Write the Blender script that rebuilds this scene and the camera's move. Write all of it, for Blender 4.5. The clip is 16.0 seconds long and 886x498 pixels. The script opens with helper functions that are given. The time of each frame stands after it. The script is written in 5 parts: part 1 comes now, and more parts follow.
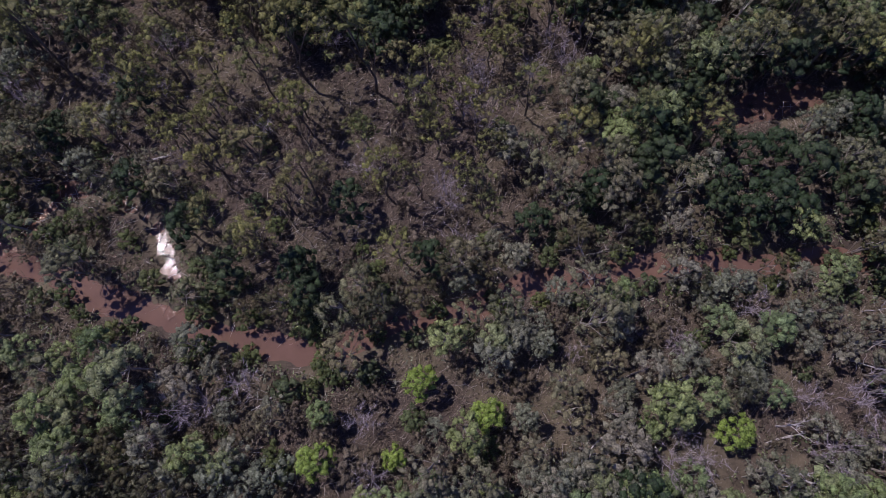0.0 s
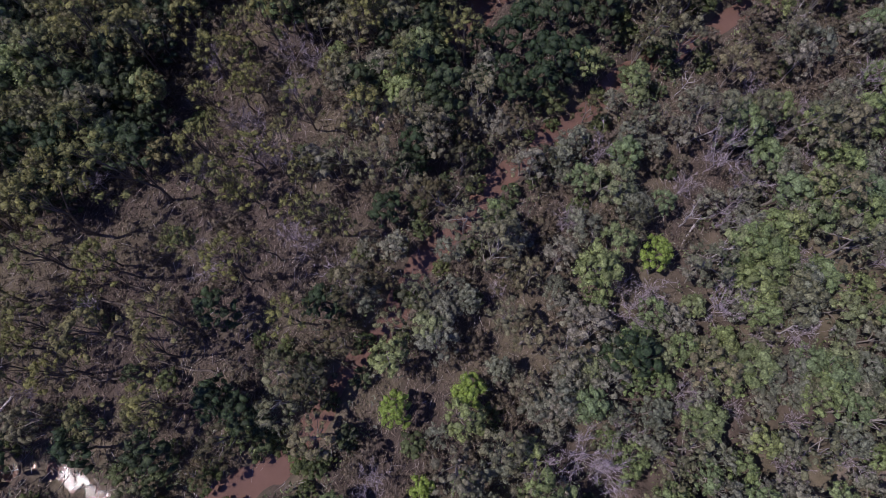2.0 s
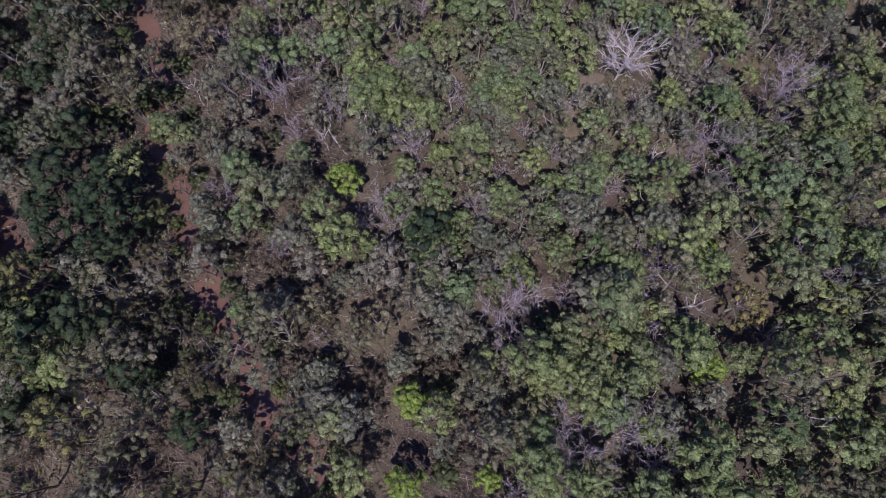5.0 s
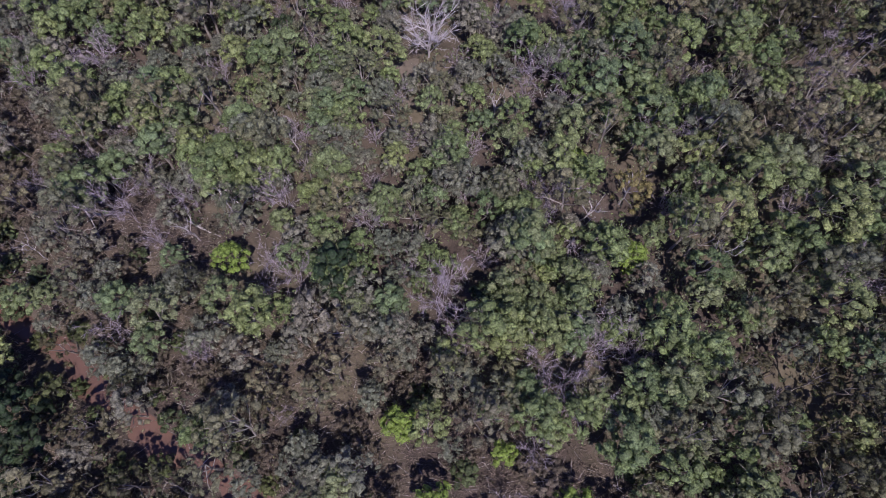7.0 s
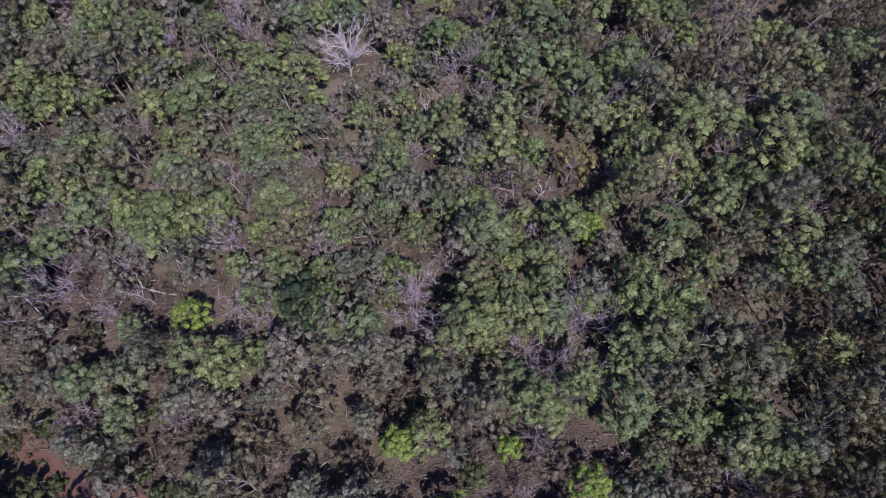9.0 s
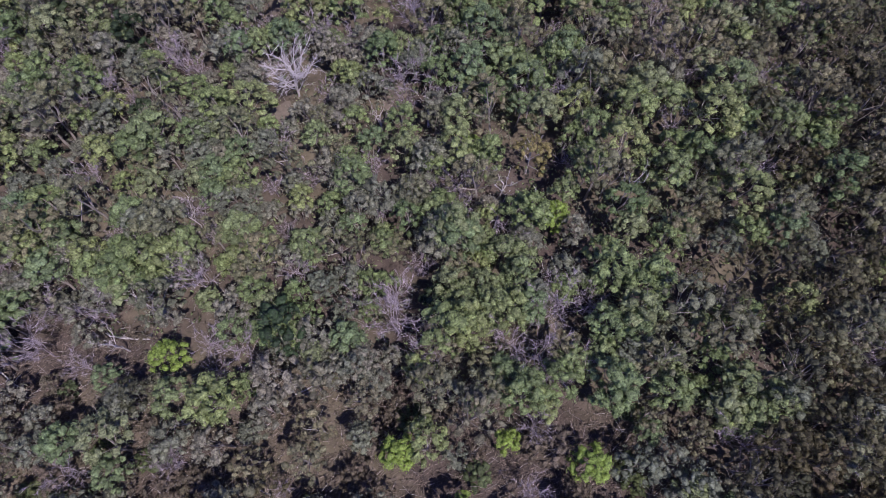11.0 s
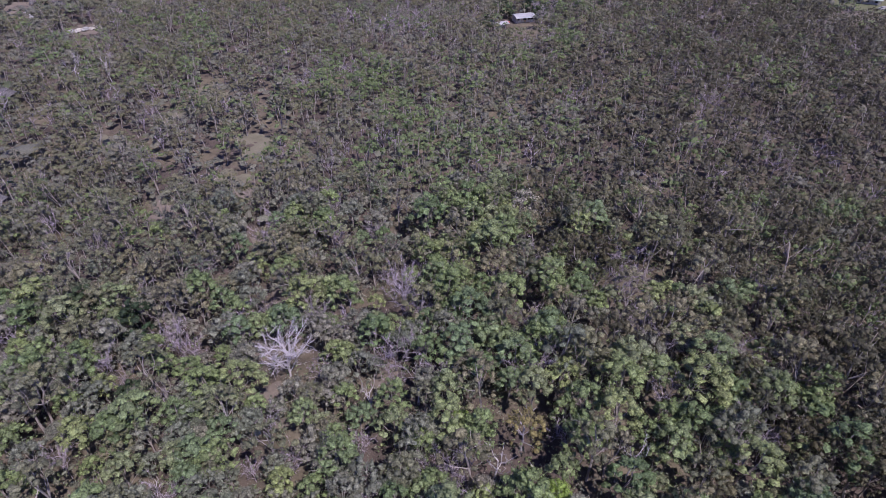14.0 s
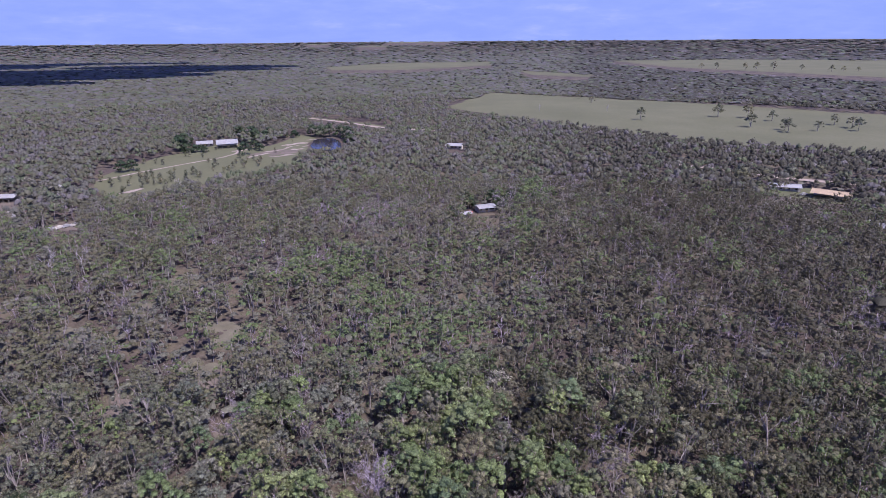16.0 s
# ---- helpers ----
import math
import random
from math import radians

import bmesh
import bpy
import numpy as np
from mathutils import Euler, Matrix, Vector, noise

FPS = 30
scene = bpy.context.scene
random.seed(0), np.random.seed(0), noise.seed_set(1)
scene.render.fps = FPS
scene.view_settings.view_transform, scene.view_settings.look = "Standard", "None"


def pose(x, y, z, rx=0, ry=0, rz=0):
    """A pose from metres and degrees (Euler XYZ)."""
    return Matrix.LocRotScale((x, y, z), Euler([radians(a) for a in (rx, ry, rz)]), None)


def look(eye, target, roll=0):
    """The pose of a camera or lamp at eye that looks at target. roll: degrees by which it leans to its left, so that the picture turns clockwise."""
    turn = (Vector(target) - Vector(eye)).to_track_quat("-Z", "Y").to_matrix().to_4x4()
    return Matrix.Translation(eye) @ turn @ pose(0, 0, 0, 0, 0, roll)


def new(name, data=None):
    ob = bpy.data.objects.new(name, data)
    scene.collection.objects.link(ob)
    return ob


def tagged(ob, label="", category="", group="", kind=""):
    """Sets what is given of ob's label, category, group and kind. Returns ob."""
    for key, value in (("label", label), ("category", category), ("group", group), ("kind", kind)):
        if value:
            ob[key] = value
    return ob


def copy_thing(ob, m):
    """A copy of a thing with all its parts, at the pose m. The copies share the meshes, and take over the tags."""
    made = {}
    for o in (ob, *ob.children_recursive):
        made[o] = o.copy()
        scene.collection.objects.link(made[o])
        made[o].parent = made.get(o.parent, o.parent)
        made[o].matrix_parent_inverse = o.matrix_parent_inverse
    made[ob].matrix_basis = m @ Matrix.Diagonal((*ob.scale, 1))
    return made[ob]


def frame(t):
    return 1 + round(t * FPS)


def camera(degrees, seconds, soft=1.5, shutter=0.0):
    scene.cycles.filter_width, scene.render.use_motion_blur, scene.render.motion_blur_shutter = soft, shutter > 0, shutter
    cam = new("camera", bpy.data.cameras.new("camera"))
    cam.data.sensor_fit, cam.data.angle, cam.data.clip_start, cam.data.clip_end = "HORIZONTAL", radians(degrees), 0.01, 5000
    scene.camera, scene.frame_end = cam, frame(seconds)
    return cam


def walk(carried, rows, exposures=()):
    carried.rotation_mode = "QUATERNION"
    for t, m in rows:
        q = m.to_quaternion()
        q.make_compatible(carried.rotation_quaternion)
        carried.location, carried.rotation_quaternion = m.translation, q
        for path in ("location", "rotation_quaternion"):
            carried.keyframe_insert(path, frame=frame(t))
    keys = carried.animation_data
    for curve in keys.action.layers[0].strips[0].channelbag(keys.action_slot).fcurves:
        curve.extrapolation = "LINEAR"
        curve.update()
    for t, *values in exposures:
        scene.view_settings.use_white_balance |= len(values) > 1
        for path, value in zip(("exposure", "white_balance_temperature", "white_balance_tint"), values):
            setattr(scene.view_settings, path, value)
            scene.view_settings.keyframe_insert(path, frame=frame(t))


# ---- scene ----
# ---- camera ----
def aim(x, y, z, heading, down, roll):
    """A pose at x, y, z that looks along a heading, clockwise from +y, and so many degrees below the horizon."""
    h, d = radians(heading), radians(down)
    eye = Vector((x, y, z))
    return look(eye, eye + Vector((math.sin(h) * math.cos(d), math.cos(h) * math.cos(d), -math.sin(d))), roll)


ROWS = [
    (0, aim(-0.7, 5.47, 86.14, -166.71, 74.19, 0.05)),
    (0.5, aim(-0.81, 6, 85.91, -158.13, 73.83, 0.13)),
    (1, aim(-0.9, 6.49, 85.57, -148.54, 73.52, 0.01)),
    (1.5, aim(-0.98, 6.86, 85.08, -138.75, 73.25, -0.14)),
    (2, aim(-1.08, 7.07, 84.64, -127.69, 73.13, -0.15)),
    (2.5, aim(-1.16, 7.4, 84.23, -114.77, 73.03, -0.29)),
    (3, aim(-1.15, 7.84, 83.89, -101.36, 72.88, -0.63)),
    (3.5, aim(-1.1, 8.18, 83.63, -88.12, 72.81, -0.58)),
    (4, aim(-1.02, 8.4, 83.4, -76.73, 72.7, -0.42)),
    (4.5, aim(-0.92, 8.54, 83.1, -65.94, 72.57, -0.5)),
    (4.7, aim(-0.84, 8.43, 83, -61.32, 72.43, -0.27)),
    (6.8, aim(0.49, 4.64, 81.97, -26.51, 69.19, 1.1)),
    (7, aim(0.54, 4.43, 81.87, -24.73, 68.99, 0.81)),
    (7.5, aim(0.57, 4.15, 81.58, -21.22, 68.54, 0.24)),
    (8, aim(0.51, 4.01, 81.41, -18.53, 68.28, -0.2)),
    (8.5, aim(0.42, 3.88, 81.23, -16.02, 68.02, -0.49)),
    (9, aim(0.29, 3.72, 80.98, -13.6, 67.75, -0.87)),
    (9.2, aim(0.22, 3.61, 80.89, -12.63, 67.63, -0.95)),
    (10.9, aim(-0.3, 2.7, 81.1, -5.3, 67.0, -0.6)),
    (11.3, aim(-0.38, 2.38, 81.04, -3.96, 64.74, -0.44)),
    (11.5, aim(-0.42, 2.18, 80.92, -3.76, 62.84, -0.25)),
    (12, aim(-0.46, 1.56, 80.48, -3.41, 57.69, 0.07)),
    (12.5, aim(-0.33, 1.02, 80.02, -3.37, 52.56, 0.12)),
    (13, aim(-0.04, 0.68, 79.62, -3.48, 47.56, -0.16)),
    (13.5, aim(0.23, 0.52, 79.34, -3.55, 42.72, -0.37)),
    (14, aim(0.38, 0.51, 79.24, -3.48, 38.07, -0.43)),
    (14.5, aim(0.37, 0.52, 79.26, -3.32, 33.5, -0.36)),
    (15, aim(0.28, 0.42, 79.42, -3.07, 28.9, -0.24)),
    (15.5, aim(0.2, 0.22, 79.68, -1.01, 24.56, -0.42)),
    (16, aim(0.12, 0.04, 80, 0.01, 20.3, -0.47)),
]
cam = camera(75.16, 16.0, soft=0.4)
walk(cam, ROWS, exposures=[(0, 0.02, 6400, 26), (3.5, 0.17, 6350, 25), (7, 0.32, 6300, 26), (12.5, 0.53, 6150, 28), (16, 0.63, 6000, 31)])

# ---- light ----
SUN_HEADING, SUN_HEIGHT = 137.0, 58.5
world = bpy.data.worlds.new("sky")
scene.world = world
world.use_nodes = True
wt = world.node_tree
sky = wt.nodes.new("ShaderNodeTexSky")
sky.sky_type = "NISHITA"
sky.sun_disc = False
sky.sun_elevation, sky.sun_rotation = radians(SUN_HEIGHT), radians(SUN_HEADING)
sky.altitude, sky.air_density, sky.dust_density, sky.ozone_density = 300, 0.45, 0.0, 4.0
tint = wt.nodes.new("ShaderNodeMix")
tint.data_type, tint.blend_type = "RGBA", "MULTIPLY"
tint.inputs[0].default_value, tint.inputs[7].default_value = 1.0, (0.74, 0.66, 0.98, 1)
wt.links.new(sky.outputs[0], tint.inputs[6])
wt.links.new(tint.outputs[2], wt.nodes["Background"].inputs[0])
wt.nodes["Background"].inputs[1].default_value = 0.21
sun_data = bpy.data.lights.new("sun", "SUN")
sun_data.energy, sun_data.angle, sun_data.color = 4.2, radians(0.53), (1.0, 0.97, 0.905)
hs, es = radians(SUN_HEADING), radians(SUN_HEIGHT)
SUN_WAY = Vector((math.sin(hs) * math.cos(es), math.cos(hs) * math.cos(es), math.sin(es)))
sun = new("sun", sun_data)
sun.matrix_world = look(SUN_WAY * 300, (0, 0, 0))


# ---- materials ----
def nodes_of(name):
    m = bpy.data.materials.new(name)
    m.use_nodes = True
    t = m.node_tree
    return m, t, t.nodes, t.nodes["Principled BSDF"]


def ramp(t, fac, stops):
    r = t.nodes.new("ShaderNodeValToRGB")
    e = r.color_ramp.elements
    while len(e) < len(stops):
        e.new(0.5)
    for k, (p, c) in enumerate(stops):
        e[k].position, e[k].color = p, (*c, 1)
    t.links.new(fac, r.inputs[0])
    return r.outputs[0]


def noise_of(t, scale, detail=4.0, rough=0.6, vector=None):
    n = t.nodes.new("ShaderNodeTexNoise")
    n.inputs["Scale"].default_value, n.inputs["Detail"].default_value = scale, detail
    n.inputs["Roughness"].default_value = rough
    if vector is None:
        g = t.nodes.new("ShaderNodeNewGeometry")
        vector = g.outputs["Position"]
    t.links.new(vector, n.inputs["Vector"])
    return n.outputs["Fac"]


def calc(t, op, a, b):
    n = t.nodes.new("ShaderNodeMath")
    n.operation = op
    for k, v in enumerate((a, b)):
        if isinstance(v, (int, float)):
            n.inputs[k].default_value = v
        else:
            t.links.new(v, n.inputs[k])
    return n.outputs[0]


def blend(t, fac, a, b, kind="MIX"):
    n = t.nodes.new("ShaderNodeMix")
    n.data_type, n.blend_type = "RGBA", kind
    for k, v in ((0, fac), (6, a), (7, b)):
        if isinstance(v, (int, float)):
            n.inputs[k].default_value = v
        elif isinstance(v, tuple):
            n.inputs[k].default_value = (*v, 1)
        else:
            t.links.new(v, n.inputs[k])
    return n.outputs[2]


def relief(t, shader, height, strength, distance):
    b = t.nodes.new("ShaderNodeBump")
    b.inputs["Strength"].default_value, b.inputs["Distance"].default_value = strength, distance
    t.links.new(height, b.inputs["Height"])
    t.links.new(b.outputs[0], shader.inputs["Normal"])


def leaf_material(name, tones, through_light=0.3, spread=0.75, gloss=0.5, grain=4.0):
    """Foliage: one tone a tree, a little of its own for every leaf, light that shines through. grain: how strongly
    small shadows between sprays are painted in.
    """
    m, t, n, p = nodes_of(name)
    own = n.new("ShaderNodeAttribute")
    own.attribute_name = "tone"
    info, geo = n.new("ShaderNodeObjectInfo"), n.new("ShaderNodeNewGeometry")
    tone = calc(t, "FRACT", calc(t, "ADD", own.outputs["Fac"], info.outputs["Random"]), 0)
    base = ramp(t, tone, [(k / max(1, len(tones) - 1), c) for k, c in enumerate(tones)])
    leaf = calc(t, "MULTIPLY_ADD", geo.outputs["Random Per Island"], spread)
    leaf.node.inputs[2].default_value = 1.0 - spread / 2
    both = n.new("ShaderNodeVectorMath")
    both.operation = "SCALE"
    t.links.new(base, both.inputs[0])
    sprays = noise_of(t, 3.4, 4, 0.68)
    # Noise in the colour stands in for small dark gaps and shadows among sprays.
    gap_shade = calc(t, "MULTIPLY_ADD", sprays, grain)
    gap_shade.node.inputs[2].default_value = 0.95 - 0.5 * grain
    gap_shade = calc(t, "MAXIMUM", gap_shade, 0.12)
    t.links.new(calc(t, "MULTIPLY", leaf, gap_shade), both.inputs["Scale"])
    relief(t, p, sprays, 0.7, 0.25)
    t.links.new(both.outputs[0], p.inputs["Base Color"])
    p.inputs["Roughness"].default_value = gloss
    p.inputs["Specular IOR Level"].default_value = 0.35
    if through_light:
        tr, mx = n.new("ShaderNodeBsdfTranslucent"), n.new("ShaderNodeMixShader")
        t.links.new(both.outputs[0], tr.inputs[0])
        mx.inputs[0].default_value = through_light
        t.links.new(p.outputs[0], mx.inputs[1])
        t.links.new(tr.outputs[0], mx.inputs[2])
        t.links.new(mx.outputs[0], n["Material Output"].inputs[0])
    return m


def plain_material(name, tones, scale, fine, rough=0.85, bump=0.5, metal=0.0, depth=0.05):
    """A worn surface: a broad and a fine variation between its tones, with relief."""
    m, t, n, p = nodes_of(name)
    broad, grain = noise_of(t, scale, 5), noise_of(t, fine, 3)
    fac = calc(t, "ADD", calc(t, "MULTIPLY", broad, 0.65), calc(t, "MULTIPLY", grain, 0.35))
    lo, hi = 0.34, 0.66
    col = ramp(t, fac, [(lo + (hi - lo) * k / max(1, len(tones) - 1), c) for k, c in enumerate(tones)])
    t.links.new(col, p.inputs["Base Color"])
    p.inputs["Roughness"].default_value, p.inputs["Metallic"].default_value = rough, metal
    relief(t, p, grain, bump, depth)
    return m


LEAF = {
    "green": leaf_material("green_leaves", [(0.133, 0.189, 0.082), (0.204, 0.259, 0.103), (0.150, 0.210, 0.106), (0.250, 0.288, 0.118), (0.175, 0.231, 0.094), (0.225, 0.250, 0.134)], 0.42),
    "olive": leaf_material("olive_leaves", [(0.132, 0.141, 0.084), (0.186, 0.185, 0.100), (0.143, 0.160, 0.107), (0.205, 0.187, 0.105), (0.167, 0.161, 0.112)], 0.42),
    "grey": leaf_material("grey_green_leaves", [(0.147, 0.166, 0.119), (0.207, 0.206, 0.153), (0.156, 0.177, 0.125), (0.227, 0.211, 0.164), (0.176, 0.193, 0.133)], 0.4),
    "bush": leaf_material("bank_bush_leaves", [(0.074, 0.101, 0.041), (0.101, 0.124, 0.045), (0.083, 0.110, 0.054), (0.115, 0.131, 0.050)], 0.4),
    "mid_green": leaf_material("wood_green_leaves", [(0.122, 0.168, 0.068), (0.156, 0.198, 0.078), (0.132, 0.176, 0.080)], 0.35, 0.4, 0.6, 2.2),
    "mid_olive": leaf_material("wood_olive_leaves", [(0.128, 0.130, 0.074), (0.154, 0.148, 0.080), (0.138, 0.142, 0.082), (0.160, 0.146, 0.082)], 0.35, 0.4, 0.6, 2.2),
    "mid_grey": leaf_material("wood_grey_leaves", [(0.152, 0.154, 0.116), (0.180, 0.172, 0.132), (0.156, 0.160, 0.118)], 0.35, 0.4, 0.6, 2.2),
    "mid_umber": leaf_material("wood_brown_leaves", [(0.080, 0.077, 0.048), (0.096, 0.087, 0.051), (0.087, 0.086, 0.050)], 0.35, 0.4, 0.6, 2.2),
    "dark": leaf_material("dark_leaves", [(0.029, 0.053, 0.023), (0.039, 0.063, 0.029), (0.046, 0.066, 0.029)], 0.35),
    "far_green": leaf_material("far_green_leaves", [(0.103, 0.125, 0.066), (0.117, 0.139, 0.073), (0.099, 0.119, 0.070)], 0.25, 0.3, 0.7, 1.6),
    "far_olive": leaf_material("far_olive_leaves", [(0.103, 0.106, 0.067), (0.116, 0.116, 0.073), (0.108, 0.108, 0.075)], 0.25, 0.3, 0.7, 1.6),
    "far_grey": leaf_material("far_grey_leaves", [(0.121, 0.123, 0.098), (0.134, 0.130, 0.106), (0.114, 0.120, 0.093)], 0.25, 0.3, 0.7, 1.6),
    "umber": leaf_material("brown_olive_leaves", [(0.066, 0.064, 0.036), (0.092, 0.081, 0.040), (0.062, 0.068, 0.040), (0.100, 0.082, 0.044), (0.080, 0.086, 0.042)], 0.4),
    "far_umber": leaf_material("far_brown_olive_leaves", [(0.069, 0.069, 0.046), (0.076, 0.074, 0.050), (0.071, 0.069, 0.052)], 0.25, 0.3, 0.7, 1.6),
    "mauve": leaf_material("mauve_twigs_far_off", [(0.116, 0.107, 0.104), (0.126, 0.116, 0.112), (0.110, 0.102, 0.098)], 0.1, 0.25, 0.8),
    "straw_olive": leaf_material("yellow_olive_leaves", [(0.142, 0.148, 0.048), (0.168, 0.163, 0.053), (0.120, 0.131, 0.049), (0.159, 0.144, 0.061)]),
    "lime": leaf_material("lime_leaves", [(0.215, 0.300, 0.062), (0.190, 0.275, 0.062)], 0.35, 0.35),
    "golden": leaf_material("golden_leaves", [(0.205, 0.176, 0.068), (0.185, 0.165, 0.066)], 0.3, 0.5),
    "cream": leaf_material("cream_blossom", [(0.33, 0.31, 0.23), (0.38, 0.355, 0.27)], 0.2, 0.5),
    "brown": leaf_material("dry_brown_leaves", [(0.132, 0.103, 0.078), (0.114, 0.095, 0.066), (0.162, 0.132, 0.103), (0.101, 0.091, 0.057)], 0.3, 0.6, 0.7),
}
TWIG = leaf_material("bare_grey_twigs", [(0.280, 0.237, 0.266), (0.336, 0.286, 0.314), (0.252, 0.210, 0.226)], 0.0, 0.6, 0.8)
PALE_TWIG = leaf_material("bleached_twigs", [(0.288, 0.256, 0.248), (0.352, 0.320, 0.312), (0.224, 0.192, 0.176)], 0.0, 0.5, 0.8)
BARK = plain_material("grey_bark", [(0.16, 0.138, 0.122), (0.25, 0.22, 0.20), (0.34, 0.31, 0.285)], 0.8, 9.0)
DARK_BARK = plain_material("dark_ironbark", [(0.05, 0.04, 0.034), (0.085, 0.068, 0.056), (0.12, 0.10, 0.085)], 0.8, 9.0)
PALE_BARK = plain_material("bleached_dead_wood", [(0.34, 0.31, 0.32), (0.43, 0.395, 0.405), (0.50, 0.47, 0.475)], 0.9, 8.0)


def ground_material():
    """Leaf litter, bare pale soil and thin grass in patches of several sizes."""
    m, t, n, p = nodes_of("leaf_litter_ground")
    patch, mid, fine = noise_of(t, 0.045, 4), noise_of(t, 0.4, 6, 0.7), noise_of(t, 5.0, 4, 0.7)
    litter = ramp(t, calc(t, "ADD", calc(t, "MULTIPLY", mid, 0.55), calc(t, "MULTIPLY", fine, 0.45)),
                  [(0.32, (0.020, 0.015, 0.012)), (0.46, (0.052, 0.038, 0.031)), (0.58, (0.090, 0.067, 0.055)), (0.74, (0.175, 0.134, 0.112))])
    grass = ramp(t, mid, [(0.35, (0.085, 0.072, 0.042)), (0.65, (0.15, 0.125, 0.082))])
    both = blend(t, ramp(t, patch, [(0.46, (0, 0, 0)), (0.58, (0.75, 0.75, 0.75))]), litter, grass)
    t.links.new(both, p.inputs["Base Color"])
    p.inputs["Roughness"].default_value = 0.95
    relief(t, p, fine, 0.7, 0.12)
    return m


def water_material(name, murk, rough, ripple):
    m, t, n, p = nodes_of(name)
    t.links.new(ramp(t, noise_of(t, 0.25, 4), [(0.3, murk), (0.7, tuple(1.35 * c for c in murk))]), p.inputs["Base Color"])
    p.inputs["Roughness"].default_value, p.inputs["IOR"].default_value = rough, 1.33
    relief(t, p, noise_of(t, 5.0, 4, 0.65), ripple, 0.08)
    return m


GROUND = ground_material()
MUDDY = water_material("muddy_brown_water", (0.108, 0.064, 0.050), 0.07, 0.12)
RIPPLED = water_material("rippled_brown_water", (0.110, 0.060, 0.045), 0.06, 0.30)
POND = water_material("dark_pond_water", (0.022, 0.020, 0.028), 0.12, 0.2)
PADDOCK = plain_material("pale_grass", [(0.083, 0.088, 0.041), (0.103, 0.106, 0.052), (0.124, 0.124, 0.067)], 0.012, 0.35, 0.95, 0.3)
EARTH = plain_material("bare_pale_earth", [(0.22, 0.175, 0.145), (0.29, 0.24, 0.20), (0.38, 0.32, 0.28)], 0.08, 1.2, 0.95, 0.3)
DRY_GRASS = plain_material("thin_dry_grass", [(0.095, 0.088, 0.056), (0.128, 0.116, 0.078), (0.160, 0.144, 0.104)], 0.2, 2.5, 0.95, 0.4)
SOIL = plain_material("dusty_brown_soil", [(0.098, 0.080, 0.062), (0.132, 0.107, 0.084), (0.172, 0.142, 0.114)], 0.12, 1.5, 0.95, 0.4)
STRAW = leaf_material("dry_flattened_straw", [(0.138, 0.105, 0.086), (0.181, 0.140, 0.115), (0.102, 0.078, 0.063), (0.247, 0.203, 0.171)], 0.0, 0.7, 0.85)
WHITE_STEEL = plain_material("white_roof_sheet", [(0.262, 0.262, 0.262), (0.312, 0.312, 0.308), (0.337, 0.337, 0.333)], 0.5, 4.0, 0.5, 0.15, 0.0)
TAN_STEEL = plain_material("tan_roof_sheet", [(0.36, 0.27, 0.17), (0.42, 0.32, 0.20), (0.46, 0.36, 0.24)], 0.5, 4.0, 0.5, 0.15)
WALL_PAINT = plain_material("cream_wall_sheet", [(0.42, 0.39, 0.34), (0.5, 0.47, 0.41), (0.55, 0.52, 0.46)], 0.6, 5.0, 0.7, 0.2)
TEAL_STEEL = plain_material("teal_tarpaulin", [(0.05, 0.20, 0.22), (0.07, 0.26, 0.28)], 0.6, 4.0, 0.6, 0.2)
DARK_GLASS = plain_material("dark_window_glass", [(0.02, 0.022, 0.025), (0.03, 0.033, 0.036)], 0.6, 4.0, 0.08, 0.0)
RED_PAINT = plain_material("red_car_paint", [(0.32, 0.03, 0.025), (0.38, 0.04, 0.03)], 0.6, 4.0, 0.3, 0.0)
RUBBER = plain_material("black_rubber", [(0.02, 0.02, 0.02), (0.03, 0.03, 0.03)], 2.0, 9.0, 0.8, 0.1)
GRAVEL = plain_material("blue_grey_gravel", [(0.16, 0.16, 0.18), (0.20, 0.20, 0.22), (0.25, 0.25, 0.27)], 0.1, 3.0, 0.9, 0.3)
VAPOUR = plain_material("white_cloud", [(0.80, 0.80, 0.82), (0.86, 0.86, 0.88), (0.90, 0.90, 0.91)], 0.01, 0.06, 1.0, 0.2)


def sky_material():
    """Pale blue sky low over the land, with streaks of thin cloud; it gives off its own light."""
    m, t, n, p = nodes_of("hazy_low_sky")
    stretch, g = n.new("ShaderNodeVectorMath"), n.new("ShaderNodeNewGeometry")
    stretch.operation = "MULTIPLY"
    stretch.inputs[1].default_value = (1, 1, 4.5)
    t.links.new(g.outputs["Position"], stretch.inputs[0])
    wisps = noise_of(t, 0.0022, 6, 0.62, stretch.outputs[0])
    col = ramp(t, wisps, [(0.40, (0.184, 0.270, 0.547)), (0.58, (0.205, 0.291, 0.557)), (0.74, (0.258, 0.335, 0.577))])
    glow = n.new("ShaderNodeEmission")
    t.links.new(col, glow.inputs[0])
    t.links.new(glow.outputs[0], n["Material Output"].inputs[0])
    return m


HAZY_SKY = sky_material()


